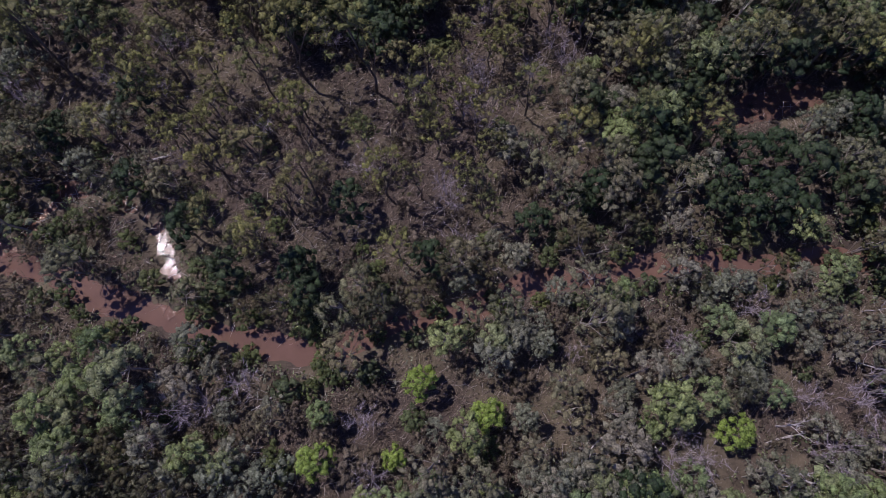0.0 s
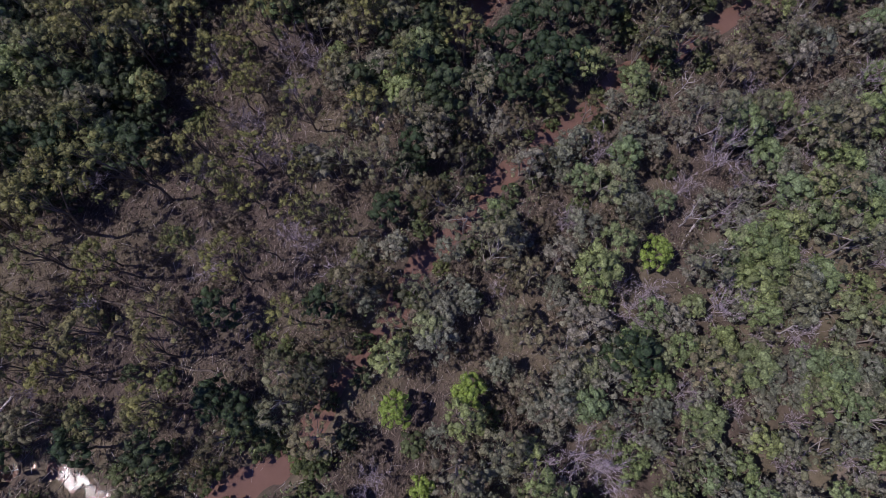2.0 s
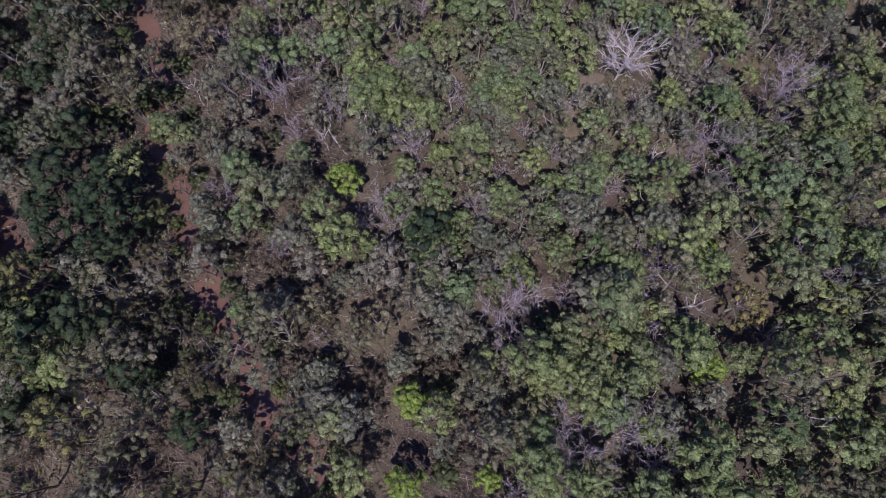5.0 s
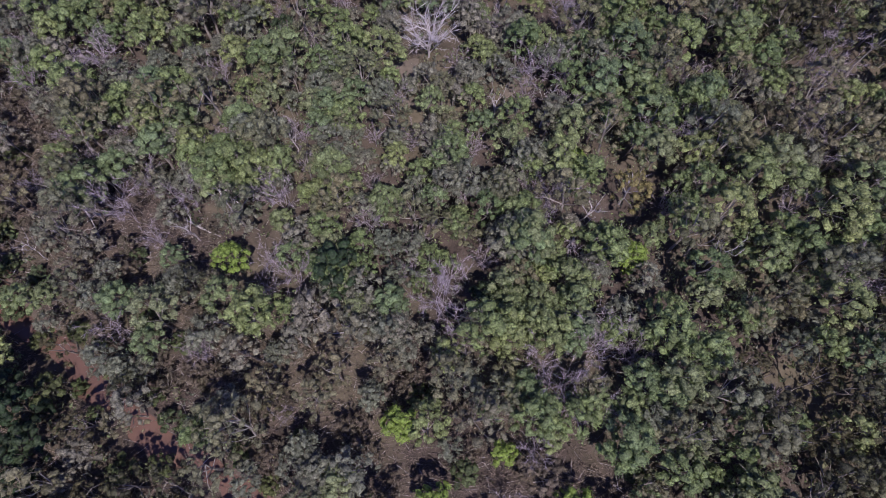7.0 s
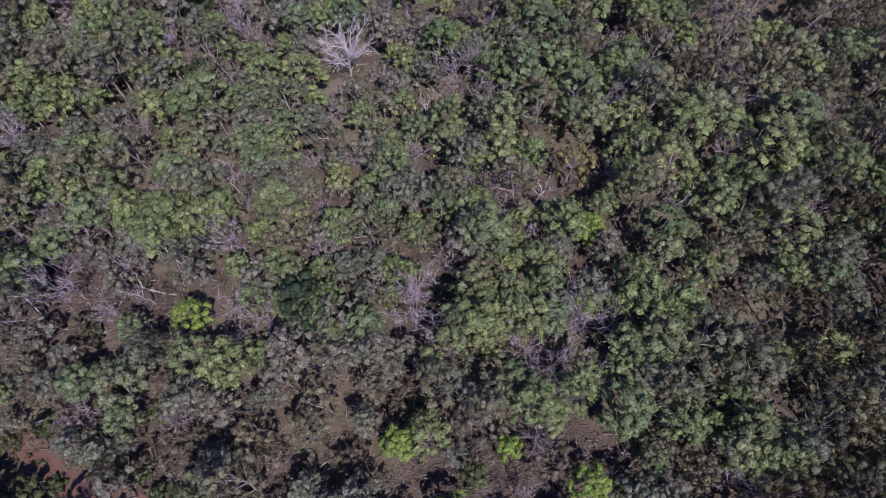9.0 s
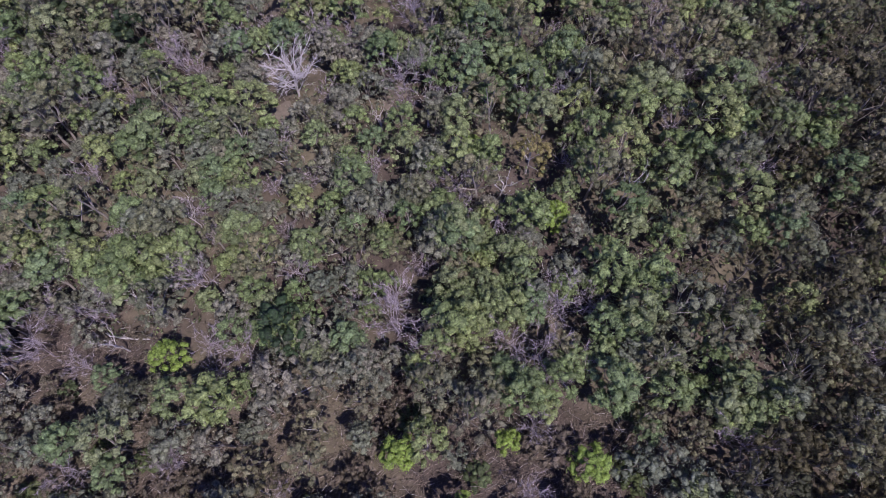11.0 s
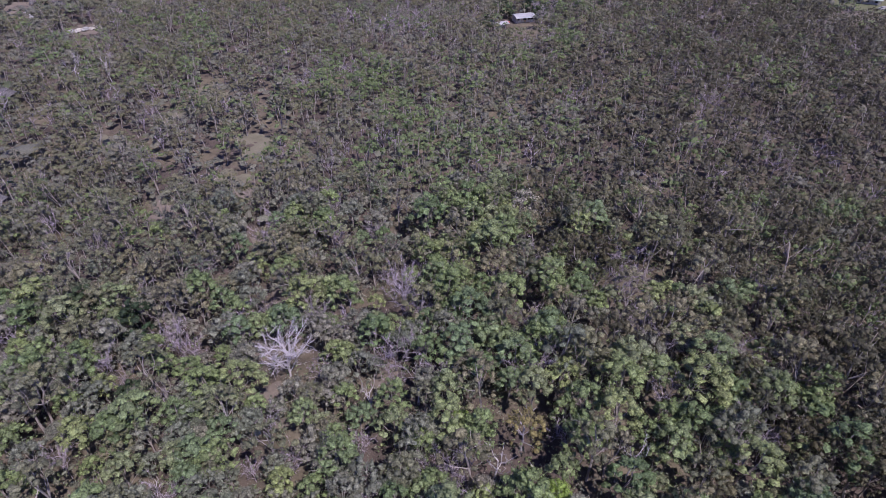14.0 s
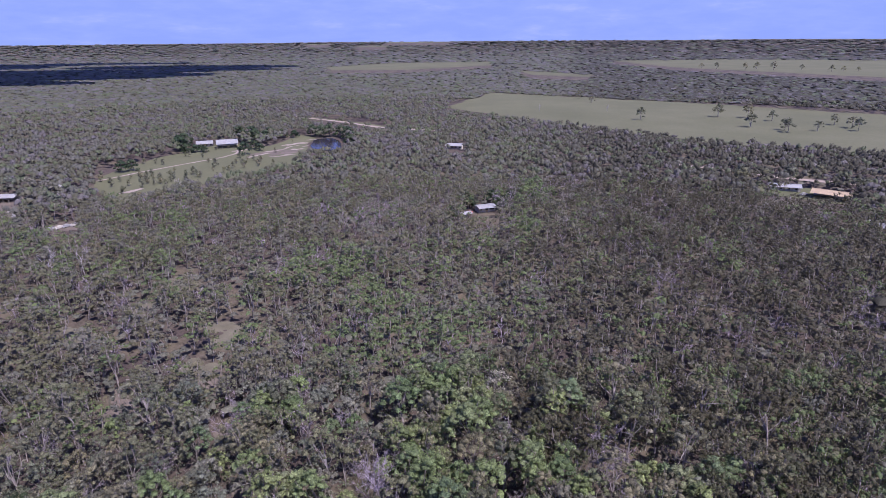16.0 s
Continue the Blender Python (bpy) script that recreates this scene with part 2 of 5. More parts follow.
# ---- helpers for meshes ----
def tri_mesh(name, verts, tris, mats, which=None, tone=None, smooth=False):
    """A mesh from arrays of places and triangles; which: the material of each triangle; tone: a number for each vertex."""
    me = bpy.data.meshes.new(name)
    verts, tris = np.asarray(verts, np.float32), np.asarray(tris, np.int32)
    me.vertices.add(len(verts))
    me.vertices.foreach_set("co", verts.ravel())
    me.loops.add(tris.size)
    me.loops.foreach_set("vertex_index", tris.ravel())
    me.polygons.add(len(tris))
    me.polygons.foreach_set("loop_start", np.arange(0, tris.size, 3, dtype=np.int32))
    if which is not None:
        me.polygons.foreach_set("material_index", np.asarray(which, np.int32))
    me.polygons.foreach_set("use_smooth", np.full(len(tris), smooth))
    for m in mats:
        me.materials.append(m)
    if tone is not None:
        a = me.attributes.new("tone", "FLOAT", "POINT")
        a.data.foreach_set("value", np.asarray(tone, np.float32))
    me.update(calc_edges=True)
    return me


def join(pieces):
    """Several (places, triangles) as one."""
    vs, ts, n = [], [], 0
    for v, t in pieces:
        vs.append(v)
        ts.append(t + n)
        n += len(v)
    return np.concatenate(vs), np.concatenate(ts)


def tube(points, radii, sides=5):
    """A tapered limb along a line of points."""
    pts = np.asarray(points, float)
    rings = []
    for k, p in enumerate(pts):
        d = pts[min(k + 1, len(pts) - 1)] - pts[max(k - 1, 0)]
        d /= np.linalg.norm(d) + 1e-9
        a = np.cross(d, (0.31, 0.95, 0.05) if abs(d[1]) < 0.9 else (1, 0, 0))
        a /= np.linalg.norm(a)
        b = np.cross(d, a)
        s = np.arange(sides) * 2 * np.pi / sides
        rings.append(p + radii[k] * (np.cos(s)[:, None] * a + np.sin(s)[:, None] * b))
    v = np.concatenate(rings + [pts[-1:]])
    t = []
    for k in range(len(pts) - 1):
        for j in range(sides):
            a, b = k * sides + j, k * sides + (j + 1) % sides
            t += [(a, b, b + sides), (a, b + sides, a + sides)]
    e = (len(pts) - 1) * sides
    t += [(e + j, e + (j + 1) % sides, len(v) - 1) for j in range(sides)]
    return v, np.array(t)


def leaves(rng, centres, radii, per, size, lift=0.35, slim=0.55, flat=0.85):
    """Small leaf sprays all over the outside of clumps, most of them on top."""
    c, r = np.repeat(centres, per, 0), np.repeat(radii, per)
    d = rng.normal(size=(len(c), 3))
    d[:, 2] = d[:, 2] * 0.8 + lift
    d /= np.linalg.norm(d, axis=1)[:, None]
    p = c + d * (r * rng.uniform(0.78, 1.34, len(c)))[:, None] * (1, 1, flat)
    n = d + rng.normal(size=d.shape) * 0.36 + (0, 0, 0.12)
    n /= np.linalg.norm(n, axis=1)[:, None]
    u = np.cross(n, rng.normal(size=d.shape))
    u /= np.linalg.norm(u, axis=1)[:, None] + 1e-9
    w = np.cross(n, u)
    s = (size * rng.uniform(0.65, 1.4, len(c)))[:, None]
    v = np.stack([p + u * s, p - u * s * 0.55 + w * s * slim, p - u * s * 0.45 - w * s * slim], 1).reshape(-1, 3)
    return v, np.arange(len(v)).reshape(-1, 3)


G = (1 + 5 ** 0.5) / 2
BALL = np.array([(0, a, b * G) for a in (-1, 1) for b in (-1, 1)] + [(a, b * G, 0) for a in (-1, 1) for b in (-1, 1)] + [(b * G, 0, a) for a in (-1, 1) for b in (-1, 1)]) / math.hypot(1, G)
NEXT = np.linalg.norm(BALL[:, None] - BALL[None], axis=-1) < 1.1
FACETS = np.array([(i, j, k) if np.dot(np.cross(BALL[j] - BALL[i], BALL[k] - BALL[i]), BALL[i]) > 0 else (i, k, j)
                   for i in range(12) for j in range(i + 1, 12) for k in range(j + 1, 12) if NEXT[i, j] and NEXT[j, k] and NEXT[i, k]])


def clumps(rng, centres, radii, share=0.82, low=-0.45, squash=0.8):
    """The uneven masses of twigs and leaves inside a crown, open below."""
    out = []
    keep = FACETS[BALL[FACETS].mean(1)[:, 2] > low]
    for c, r in zip(centres, radii):
        a = rng.uniform(0, 2 * np.pi)
        turn = np.array([(math.cos(a), -math.sin(a), 0), (math.sin(a), math.cos(a), 0), (0, 0, 1)])
        long = rng.uniform(0.7, 1.3)
        v = (BALL * (long, 1 / long, 1)) @ turn.T * rng.uniform(0.52, 1.4, (12, 1)) * (r * share) * (1, 1, squash) + c
        out.append((v, keep))
    return join(out)


def slivers(rng, starts, ways, length, width):
    """Thin straight twigs or straws from their starts along their ways."""
    n = len(starts)
    l = (length * rng.uniform(0.6, 1.4, n))[:, None]
    side = np.cross(ways, rng.normal(size=(n, 3)))
    side /= np.linalg.norm(side, axis=1)[:, None] + 1e-9
    v = np.stack([starts - side * width, starts + side * width, starts + ways * l], 1).reshape(-1, 3)
    return v, np.arange(3 * n).reshape(-1, 3)


def bent(rng, a, b, steps, sag):
    """A crooked line from a to b."""
    a, b = np.asarray(a, float), np.asarray(b, float)
    s = np.linspace(0, 1, steps + 1)[:, None]
    line = a + (b - a) * s
    line[1:-1] += rng.normal(size=(steps - 1, 3)) * sag * np.linalg.norm(b - a)
    return line


def part(name, me, parent, label=""):
    ob = new(name, me)
    ob.parent = parent
    return tagged(ob, label) if label else ob


# ---- the lie of the land ----
CREEK = np.array([(-400, 60), (-150, 22), (-95, 9), (-73, 0.5), (-67, -3), (-57, -4.2), (-47, -7), (-35, -8.6), (-26.5, -9), (-18, -10.4),
                  (-12.6, -9.2), (-8, -8.1), (3, -8.4), (10.5, -7.1), (18, -7.4), (24.3, -11), (30.6, -14), (38, -18), (46, -22.4),
                  (54, -28.4), (75, -41), (120, -60), (400, -120)], float)
BACKWATER = np.array([(33.2, -18.8), (35, -22.5), (36, -29), (38.5, -35), (44, -40), (50, -42), (57, -37.5), (66, -36)], float)


def off_line(line, x, y):
    """The distance of places from a line of points."""
    x, y = np.asarray(x, float), np.asarray(y, float)
    best = np.full(np.broadcast(x, y).shape, 1e9)
    for (ax, ay), (bx, by) in zip(line[:-1], line[1:]):
        dx, dy = bx - ax, by - ay
        s = np.clip(((x - ax) * dx + (y - ay) * dy) / (dx * dx + dy * dy), 0, 1)
        best = np.minimum(best, np.hypot(x - ax - s * dx, y - ay - s * dy))
    return best


def beside_creek(x, y):
    """How far north of the creek a place is; negative to the south."""
    return np.asarray(y) - np.interp(x, CREEK[:, 0], CREEK[:, 1])


def step(a, b, v):
    s = np.clip((np.asarray(v, float) - a) / (b - a), 0, 1)
    return s * s * (3 - 2 * s)


def rough(x, y, scale, seed=0.0):
    """A smooth random field, about -1 to 1, cheap to work out for many places."""
    x, y = np.asarray(x, float) / scale + seed * 7.3, np.asarray(y, float) / scale - seed * 4.1
    return (np.sin(1.7 * x + 2.1 * np.sin(0.9 * y + seed)) + np.sin(2.3 * y + 1.6 * np.sin(1.3 * x - seed)) + np.sin(1.1 * (x + y) + 1.9 * np.sin(1.7 * x - 1.2 * y))) / 3


def land(x, y):
    """The height of the ground."""
    x, y = np.asarray(x, float), np.asarray(y, float)
    r = np.hypot(x, y)
    z = 0.25 * rough(x, y, 9, 1) + 0.10 * rough(x, y, 2.6, 2)
    z = z * step(320, 160, r) - 1.9 * (1 - step(0.2, 3.4, off_line(CREEK, x, y) + 0.8 * rough(x, y, 4, 3)))
    z = z - 1.35 * (1 - step(0.1, 2.2, off_line(BACKWATER, x, y) + 1.2 * rough(x, y, 3, 4) + 0.9 * rough(x, y, 1.4, 14)))
    pool = np.hypot((x + 64) / 13.0, (y + 30.5) / 3.6)
    z = z - 1.3 * (1 - step(0.7, 1.3, pool + 0.25 * rough(x, y, 3, 5)))
    return z + 46 * step(2300, 4900, r) * (1 + 0.10 * rough(x, y, 700, 6)) - 6 * step(4700, 4900, r)


fine = np.arange(-112, 118.1, 1.55)
far_steps = [1.55 * 1.17 ** k for k in range(1, 40)]
out = np.cumsum(far_steps)
line_x = np.concatenate([-112 - out[::-1], fine, fine[-1] + out])
gx, gy = np.meshgrid(line_x, line_x, indexing="ij")
big, span = np.maximum(abs(gx), abs(gy)), np.hypot(gx, gy) + 1e-6
pull = 1 + step(200, 3500, big) * (big / span - 1)
gx, gy = gx * pull, gy * pull
top = np.hypot(gx, gy).max()
gx, gy = [g * np.where(span > 1500, 1 + (4880 / top - 1) * step(1500, top, span), 1) for g in (gx, gy)]
nl = len(line_x)
ids = np.arange(nl * nl).reshape(nl, nl)
a, b, c, d = ids[:-1, :-1].ravel(), ids[1:, :-1].ravel(), ids[1:, 1:].ravel(), ids[:-1, 1:].ravel()
ground = new("ground", tri_mesh("ground", np.stack([gx, gy, land(gx, gy)], -1).reshape(-1, 3), np.concatenate([np.stack([a, b, c], 1), np.stack([a, c, d], 1)]), [GROUND], smooth=True))
tagged(ground, "brown leaf-littered forest floor with pale bare patches", "ground", kind="structure")


def ribbon(name, line, half, z, mat, label, category="water", wander=0.0):
    """A flat strip along a line of points."""
    pts = []
    for p, q in zip(line[:-1], line[1:]):
        k = max(1, int(np.hypot(*(q - p)) / 3))
        pts += [p + (q - p) * j / k for j in range(k)]
    pts = np.array(pts + [line[-1]])
    way = np.gradient(pts, axis=0)
    nrm = np.stack([-way[:, 1], way[:, 0]], 1) / (np.hypot(way[:, 0], way[:, 1])[:, None] + 1e-9)
    h = half + wander * rough(pts[:, 0], pts[:, 1], 5, 9)
    l, r = pts + nrm * h[:, None], pts - nrm * h[:, None]
    zz = z if not callable(z) else None
    v = np.array([(x, y, zz if zz is not None else z(x, y)) for k in range(len(pts)) for x, y in (l[k], r[k])])
    t = np.array([q for k in range(len(pts) - 1) for q in ((2 * k, 2 * k + 1, 2 * k + 3), (2 * k, 2 * k + 3, 2 * k + 2))])
    return tagged(new(name, tri_mesh(name, v, t, [mat])), label, category, kind="structure")


ribbon("water", CREEK[1:-1], 5.5, -0.95, MUDDY, "muddy reddish-brown creek water between wooded banks")
ribbon("water", BACKWATER, 4.0, -0.85, RIPPLED, "shallow sunlit backwater among fallen branches")
ribbon("water", np.array([(-80, -30), (-64, -31), (-48, -30.5)], float), 5.0, -0.8, MUDDY, "shallow muddy pool in a woodland hollow")


def sheet(name, corners, mat, label, lift=0.06, category="grass", ragged=0.0, kind="structure"):
    """A patch of other ground on the land, with an uneven edge."""
    pts = []
    cs = [Vector(c) for c in corners]
    for p, q in zip(cs, cs[1:] + cs[:1]):
        k = max(2, int((q - p).length / max(3.0, ragged)))
        pts += [p.lerp(q, j / k) for j in range(k)]
    bm = bmesh.new()
    vs = []
    for p in pts:
        x, y = p.x + ragged * float(rough(p.x, p.y, 12 + 2 * ragged, 3)), p.y + ragged * float(rough(p.x, p.y, 12 + 2 * ragged, 8))
        vs.append(bm.verts.new((x, y, lift + (float(land(x, y)) if math.hypot(x, y) > 2000 else 0.0))))
    f = bm.faces.new(vs)
    if f.normal.z < 0:
        f.normal_flip()
    bmesh.ops.triangulate(bm, faces=[f])
    bmesh.ops.recalc_face_normals(bm, faces=bm.faces[:])
    me = bpy.data.meshes.new(name)
    bm.to_mesh(me)
    bm.free()
    me.materials.append(mat)
    return tagged(new(name, me), label, category, kind=kind)


FIELDS = {
    "paddock": [(5, 700), (74, 890), (294, 738), (456, 602), (640, 470), (520, 300), (323, 417), (216, 472), (122, 575)],
    "far": [(551, 1980), (961, 2010), (1336, 1840), (1700, 1500), (1150, 1000), (836, 1125), (603, 1535)],
    "strip": [(-325, 1690), (-147, 1950), (163, 1975), (144, 1734), (-88, 1533), (-275, 1530)],
    "glade": [(188, 1450), (323, 1275), (295, 1205), (193, 1292)],
    "ridge": [(-520, 3590), (-500, 3740), (-330, 3740), (-318, 3600)],
    "skyline": [(-390, 4120), (-370, 4420), (60, 4450), (70, 4180)],
    "brow": [(-900, 3930), (-880, 4120), (-740, 4140), (-745, 3960)],
    "home": [(-222, 365), (-203, 401), (-192, 424), (-190, 446), (-178, 462), (-160, 462), (-150, 446), (-134, 452), (-124, 506), (-108, 489), (-103, 442), (-106, 428), (-104, 393), (-129, 367), (-143, 348), (-161, 334), (-172, 299), (-205, 330)],
    "verge": [(-142, 612), (-100, 580), (-52, 538), (-48, 548), (-97, 592), (-138, 622)],
    "yard": [(168, 302), (178, 314), (206, 304), (213, 282), (196, 274), (182, 288)],
    "south": [(5, -84), (9, -98), (20, -105), (26, -96), (16, -86)],
}
LABELS = {
    "paddock": "wide pale green grazed paddock", "far": "distant pale green pasture", "ridge": "pale cleared field on a far rise", "skyline": "pale cleared field near the skyline", "brow": "pale cleared field on a far brow", "strip": "distant strip of cleared pale grass",
    "glade": "small pale cleared glade in far forest", "home": "mown green homestead clearing with young trees", "verge": "grassy verge of a dirt road", "yard": "patchy green house yard among trees",
    "south": "bright green grassy clearing behind the wood",
}
for key, corners in FIELDS.items():
    if key in ("home", "paddock"):
        mean = sum(math.hypot(*c) for c in corners) / len(corners)
        corners = [(0.95 * x, 0.95 * y) if math.hypot(x, y) < mean else (x, y) for x, y in corners]
    sheet("paddock", corners, PADDOCK, LABELS[key], 0.45 if key == "south" else 0.3, "grass", 6 if key in ("paddock", "far", "strip") else 3)


# ---- trees ----
def leafy(seed, tall, spread, low, blobs, per, size, clump=(0.7, 1.15), trunk=0.12, lean=0.06, limbs=5, lift=0.35, slim=0.55, thin=False, core=0.8):
    """Wood and leaves of one tree: a crooked tapered trunk, limbs that reach for the clumps of its crown, which spiral outwards with gaps between."""
    rng = np.random.default_rng(seed)
    k = np.arange(blobs)
    ang = k * 2.39996 + rng.normal(size=blobs) * 0.3 + rng.uniform(0, 6.28)
    rad = np.clip(np.sqrt((k + 0.5) / blobs) + rng.normal(size=blobs) * 0.07, 0.0, 1.12) * spread
    oval, way = rng.uniform(0.82, 1.0), rng.uniform(0, 6.28)
    top = np.array([rng.normal() * lean * tall, rng.normal() * lean * tall, tall * 0.86])
    z = tall - (rad / spread) ** 2 * (tall - low) * rng.uniform(0.5, 1.0, blobs) - rng.uniform(0, 0.09, blobs) * tall
    across = np.cos(ang - way) * rad * oval
    along = np.sin(ang - way) * rad
    centres = np.stack([across * math.cos(way) - along * math.sin(way) + top[0], across * math.sin(way) + along * math.cos(way) + top[1], z - clump[1] * 0.6], 1)
    radii = rng.uniform(*clump, blobs)
    stem = bent(rng, (0, 0, -0.25), top, 3 if thin else 4, 0.025)
    wood = [tube(stem, np.linspace(trunk * 1.25, trunk * 0.3, len(stem)), 4 if thin else 5)]
    for j in rng.permutation(blobs)[:limbs]:
        a = stem[int(rng.uniform(0.45, 0.8) * (len(stem) - 1))]
        wood.append(tube(bent(rng, a, centres[j], 2, 0.07), [trunk * 0.5, trunk * 0.32, trunk * 0.12], 3))
    if not thin and blobs > 20:
        pick_from = rng.integers(0, blobs, 9)
        out_way = (centres[pick_from] - (top[0], top[1], tall * 0.5)) / spread + rng.normal(size=(9, 3)) * 0.5
        wood.append(slivers(rng, centres[pick_from], out_way / np.linalg.norm(out_way, axis=1)[:, None], 1.25, 0.035))
    return join(wood), join([clumps(rng, centres, radii, core, -0.1), leaves(rng, centres, radii, per, size, lift, slim)])


def leafless(seed, tall, spread, trunk=0.13, limbs=6, forks=3, twigs=5, width=0.022, start=0.25, twig=0.9):
    """Wood and twigs of a bare tree: limbs that fork twice and end in fine twigs."""
    rng = np.random.default_rng(seed)
    top = np.array([rng.normal() * 0.05 * tall, rng.normal() * 0.05 * tall, tall * 0.7])
    stem = bent(rng, (0, 0, -0.25), top, 4, 0.03)
    wood = [tube(stem, np.linspace(trunk * 1.2, trunk * 0.45, 5), 5)]
    starts, ways = [], []
    for k in range(limbs):
        s = start + (1 - start) * k / max(1, limbs - 1)
        a = stem[0] + (stem[-1] - stem[0]) * s
        g = k * 2.4 + rng.uniform(-0.5, 0.5)
        e = a + np.array([np.cos(g) * spread * rng.uniform(0.55, 0.9), np.sin(g) * spread * rng.uniform(0.55, 0.9), (tall - a[2]) * rng.uniform(0.45, 0.85)])
        line = bent(rng, a, e, 3, 0.07)
        wood.append(tube(line, [trunk * 0.6, trunk * 0.45, trunk * 0.32, trunk * 0.16], 3 if trunk < 0.12 else 4))
        for j in range(forks):
            b = line[1 + j % 3] if j % 3 < 2 else line[3]
            d = e - a + rng.normal(size=3) * spread * 0.75 + (0, 0, tall * 0.08)
            q = b + d / np.linalg.norm(d) * spread * rng.uniform(0.25, 0.6)
            if trunk < 0.12:
                wood.append(tube([b, q], [trunk * 0.3, trunk * 0.1], 3))
            else:
                wood.append(tube(bent(rng, b, q, 2, 0.08), [trunk * 0.3, trunk * 0.2, trunk * 0.08], 3))
            for i in range(twigs):
                f = rng.uniform(0.3, 1.0)
                w = d / np.linalg.norm(d) + rng.normal(size=3) * 0.55 + (0, 0, 0.25)
                starts.append(b + (q - b) * f)
                ways.append(w / np.linalg.norm(w))
    return join(wood), slivers(rng, np.array(starts), np.array(ways), twig, width)


def brushy(seed, tall, spread, stems, per, size):
    """Wood and leaves of a flood-combed dry shrub: many leaning stems, straws and some dead leaves."""
    rng = np.random.default_rng(seed)
    wood, centres, starts, ways = [], [], [], []
    for k in range(stems):
        g, r = rng.uniform(0, 2 * np.pi), rng.uniform(0.3, 1.0) * spread
        e = np.array([np.cos(g) * r + spread * 0.45, np.sin(g) * r, tall * rng.uniform(0.5, 1.0)])
        wood.append(tube(bent(rng, (rng.normal() * 0.2, rng.normal() * 0.2, -0.15), e, 2, 0.07), [0.06, 0.04, 0.015], 3))
        centres.append(e - (0, 0, 0.25))
        for j in range(7):
            starts.append(e * rng.uniform(0.4, 0.95) + rng.normal(size=3) * 0.15)
            w = np.array([0.7, 0, 0.15]) + rng.normal(size=3) * 0.45
            ways.append(w / np.linalg.norm(w))
    rs = rng.uniform(0.45, 0.9, stems)
    lv = join([clumps(rng, np.array(centres), rs, 0.55, 0.0), leaves(rng, np.array(centres), rs, per, size, 0.3, 0.4)])
    return join(wood), join([lv, slivers(rng, np.array(starts), np.array(ways), 1.3, 0.035)])


def kind_of(name, label, category, bark, leaf, makes):
    return dict(name=name, label=label, category=category, bark=bark, leaf=leaf, forms=makes, roots=[None] * len(makes), meshes=[None] * len(makes), count=0)


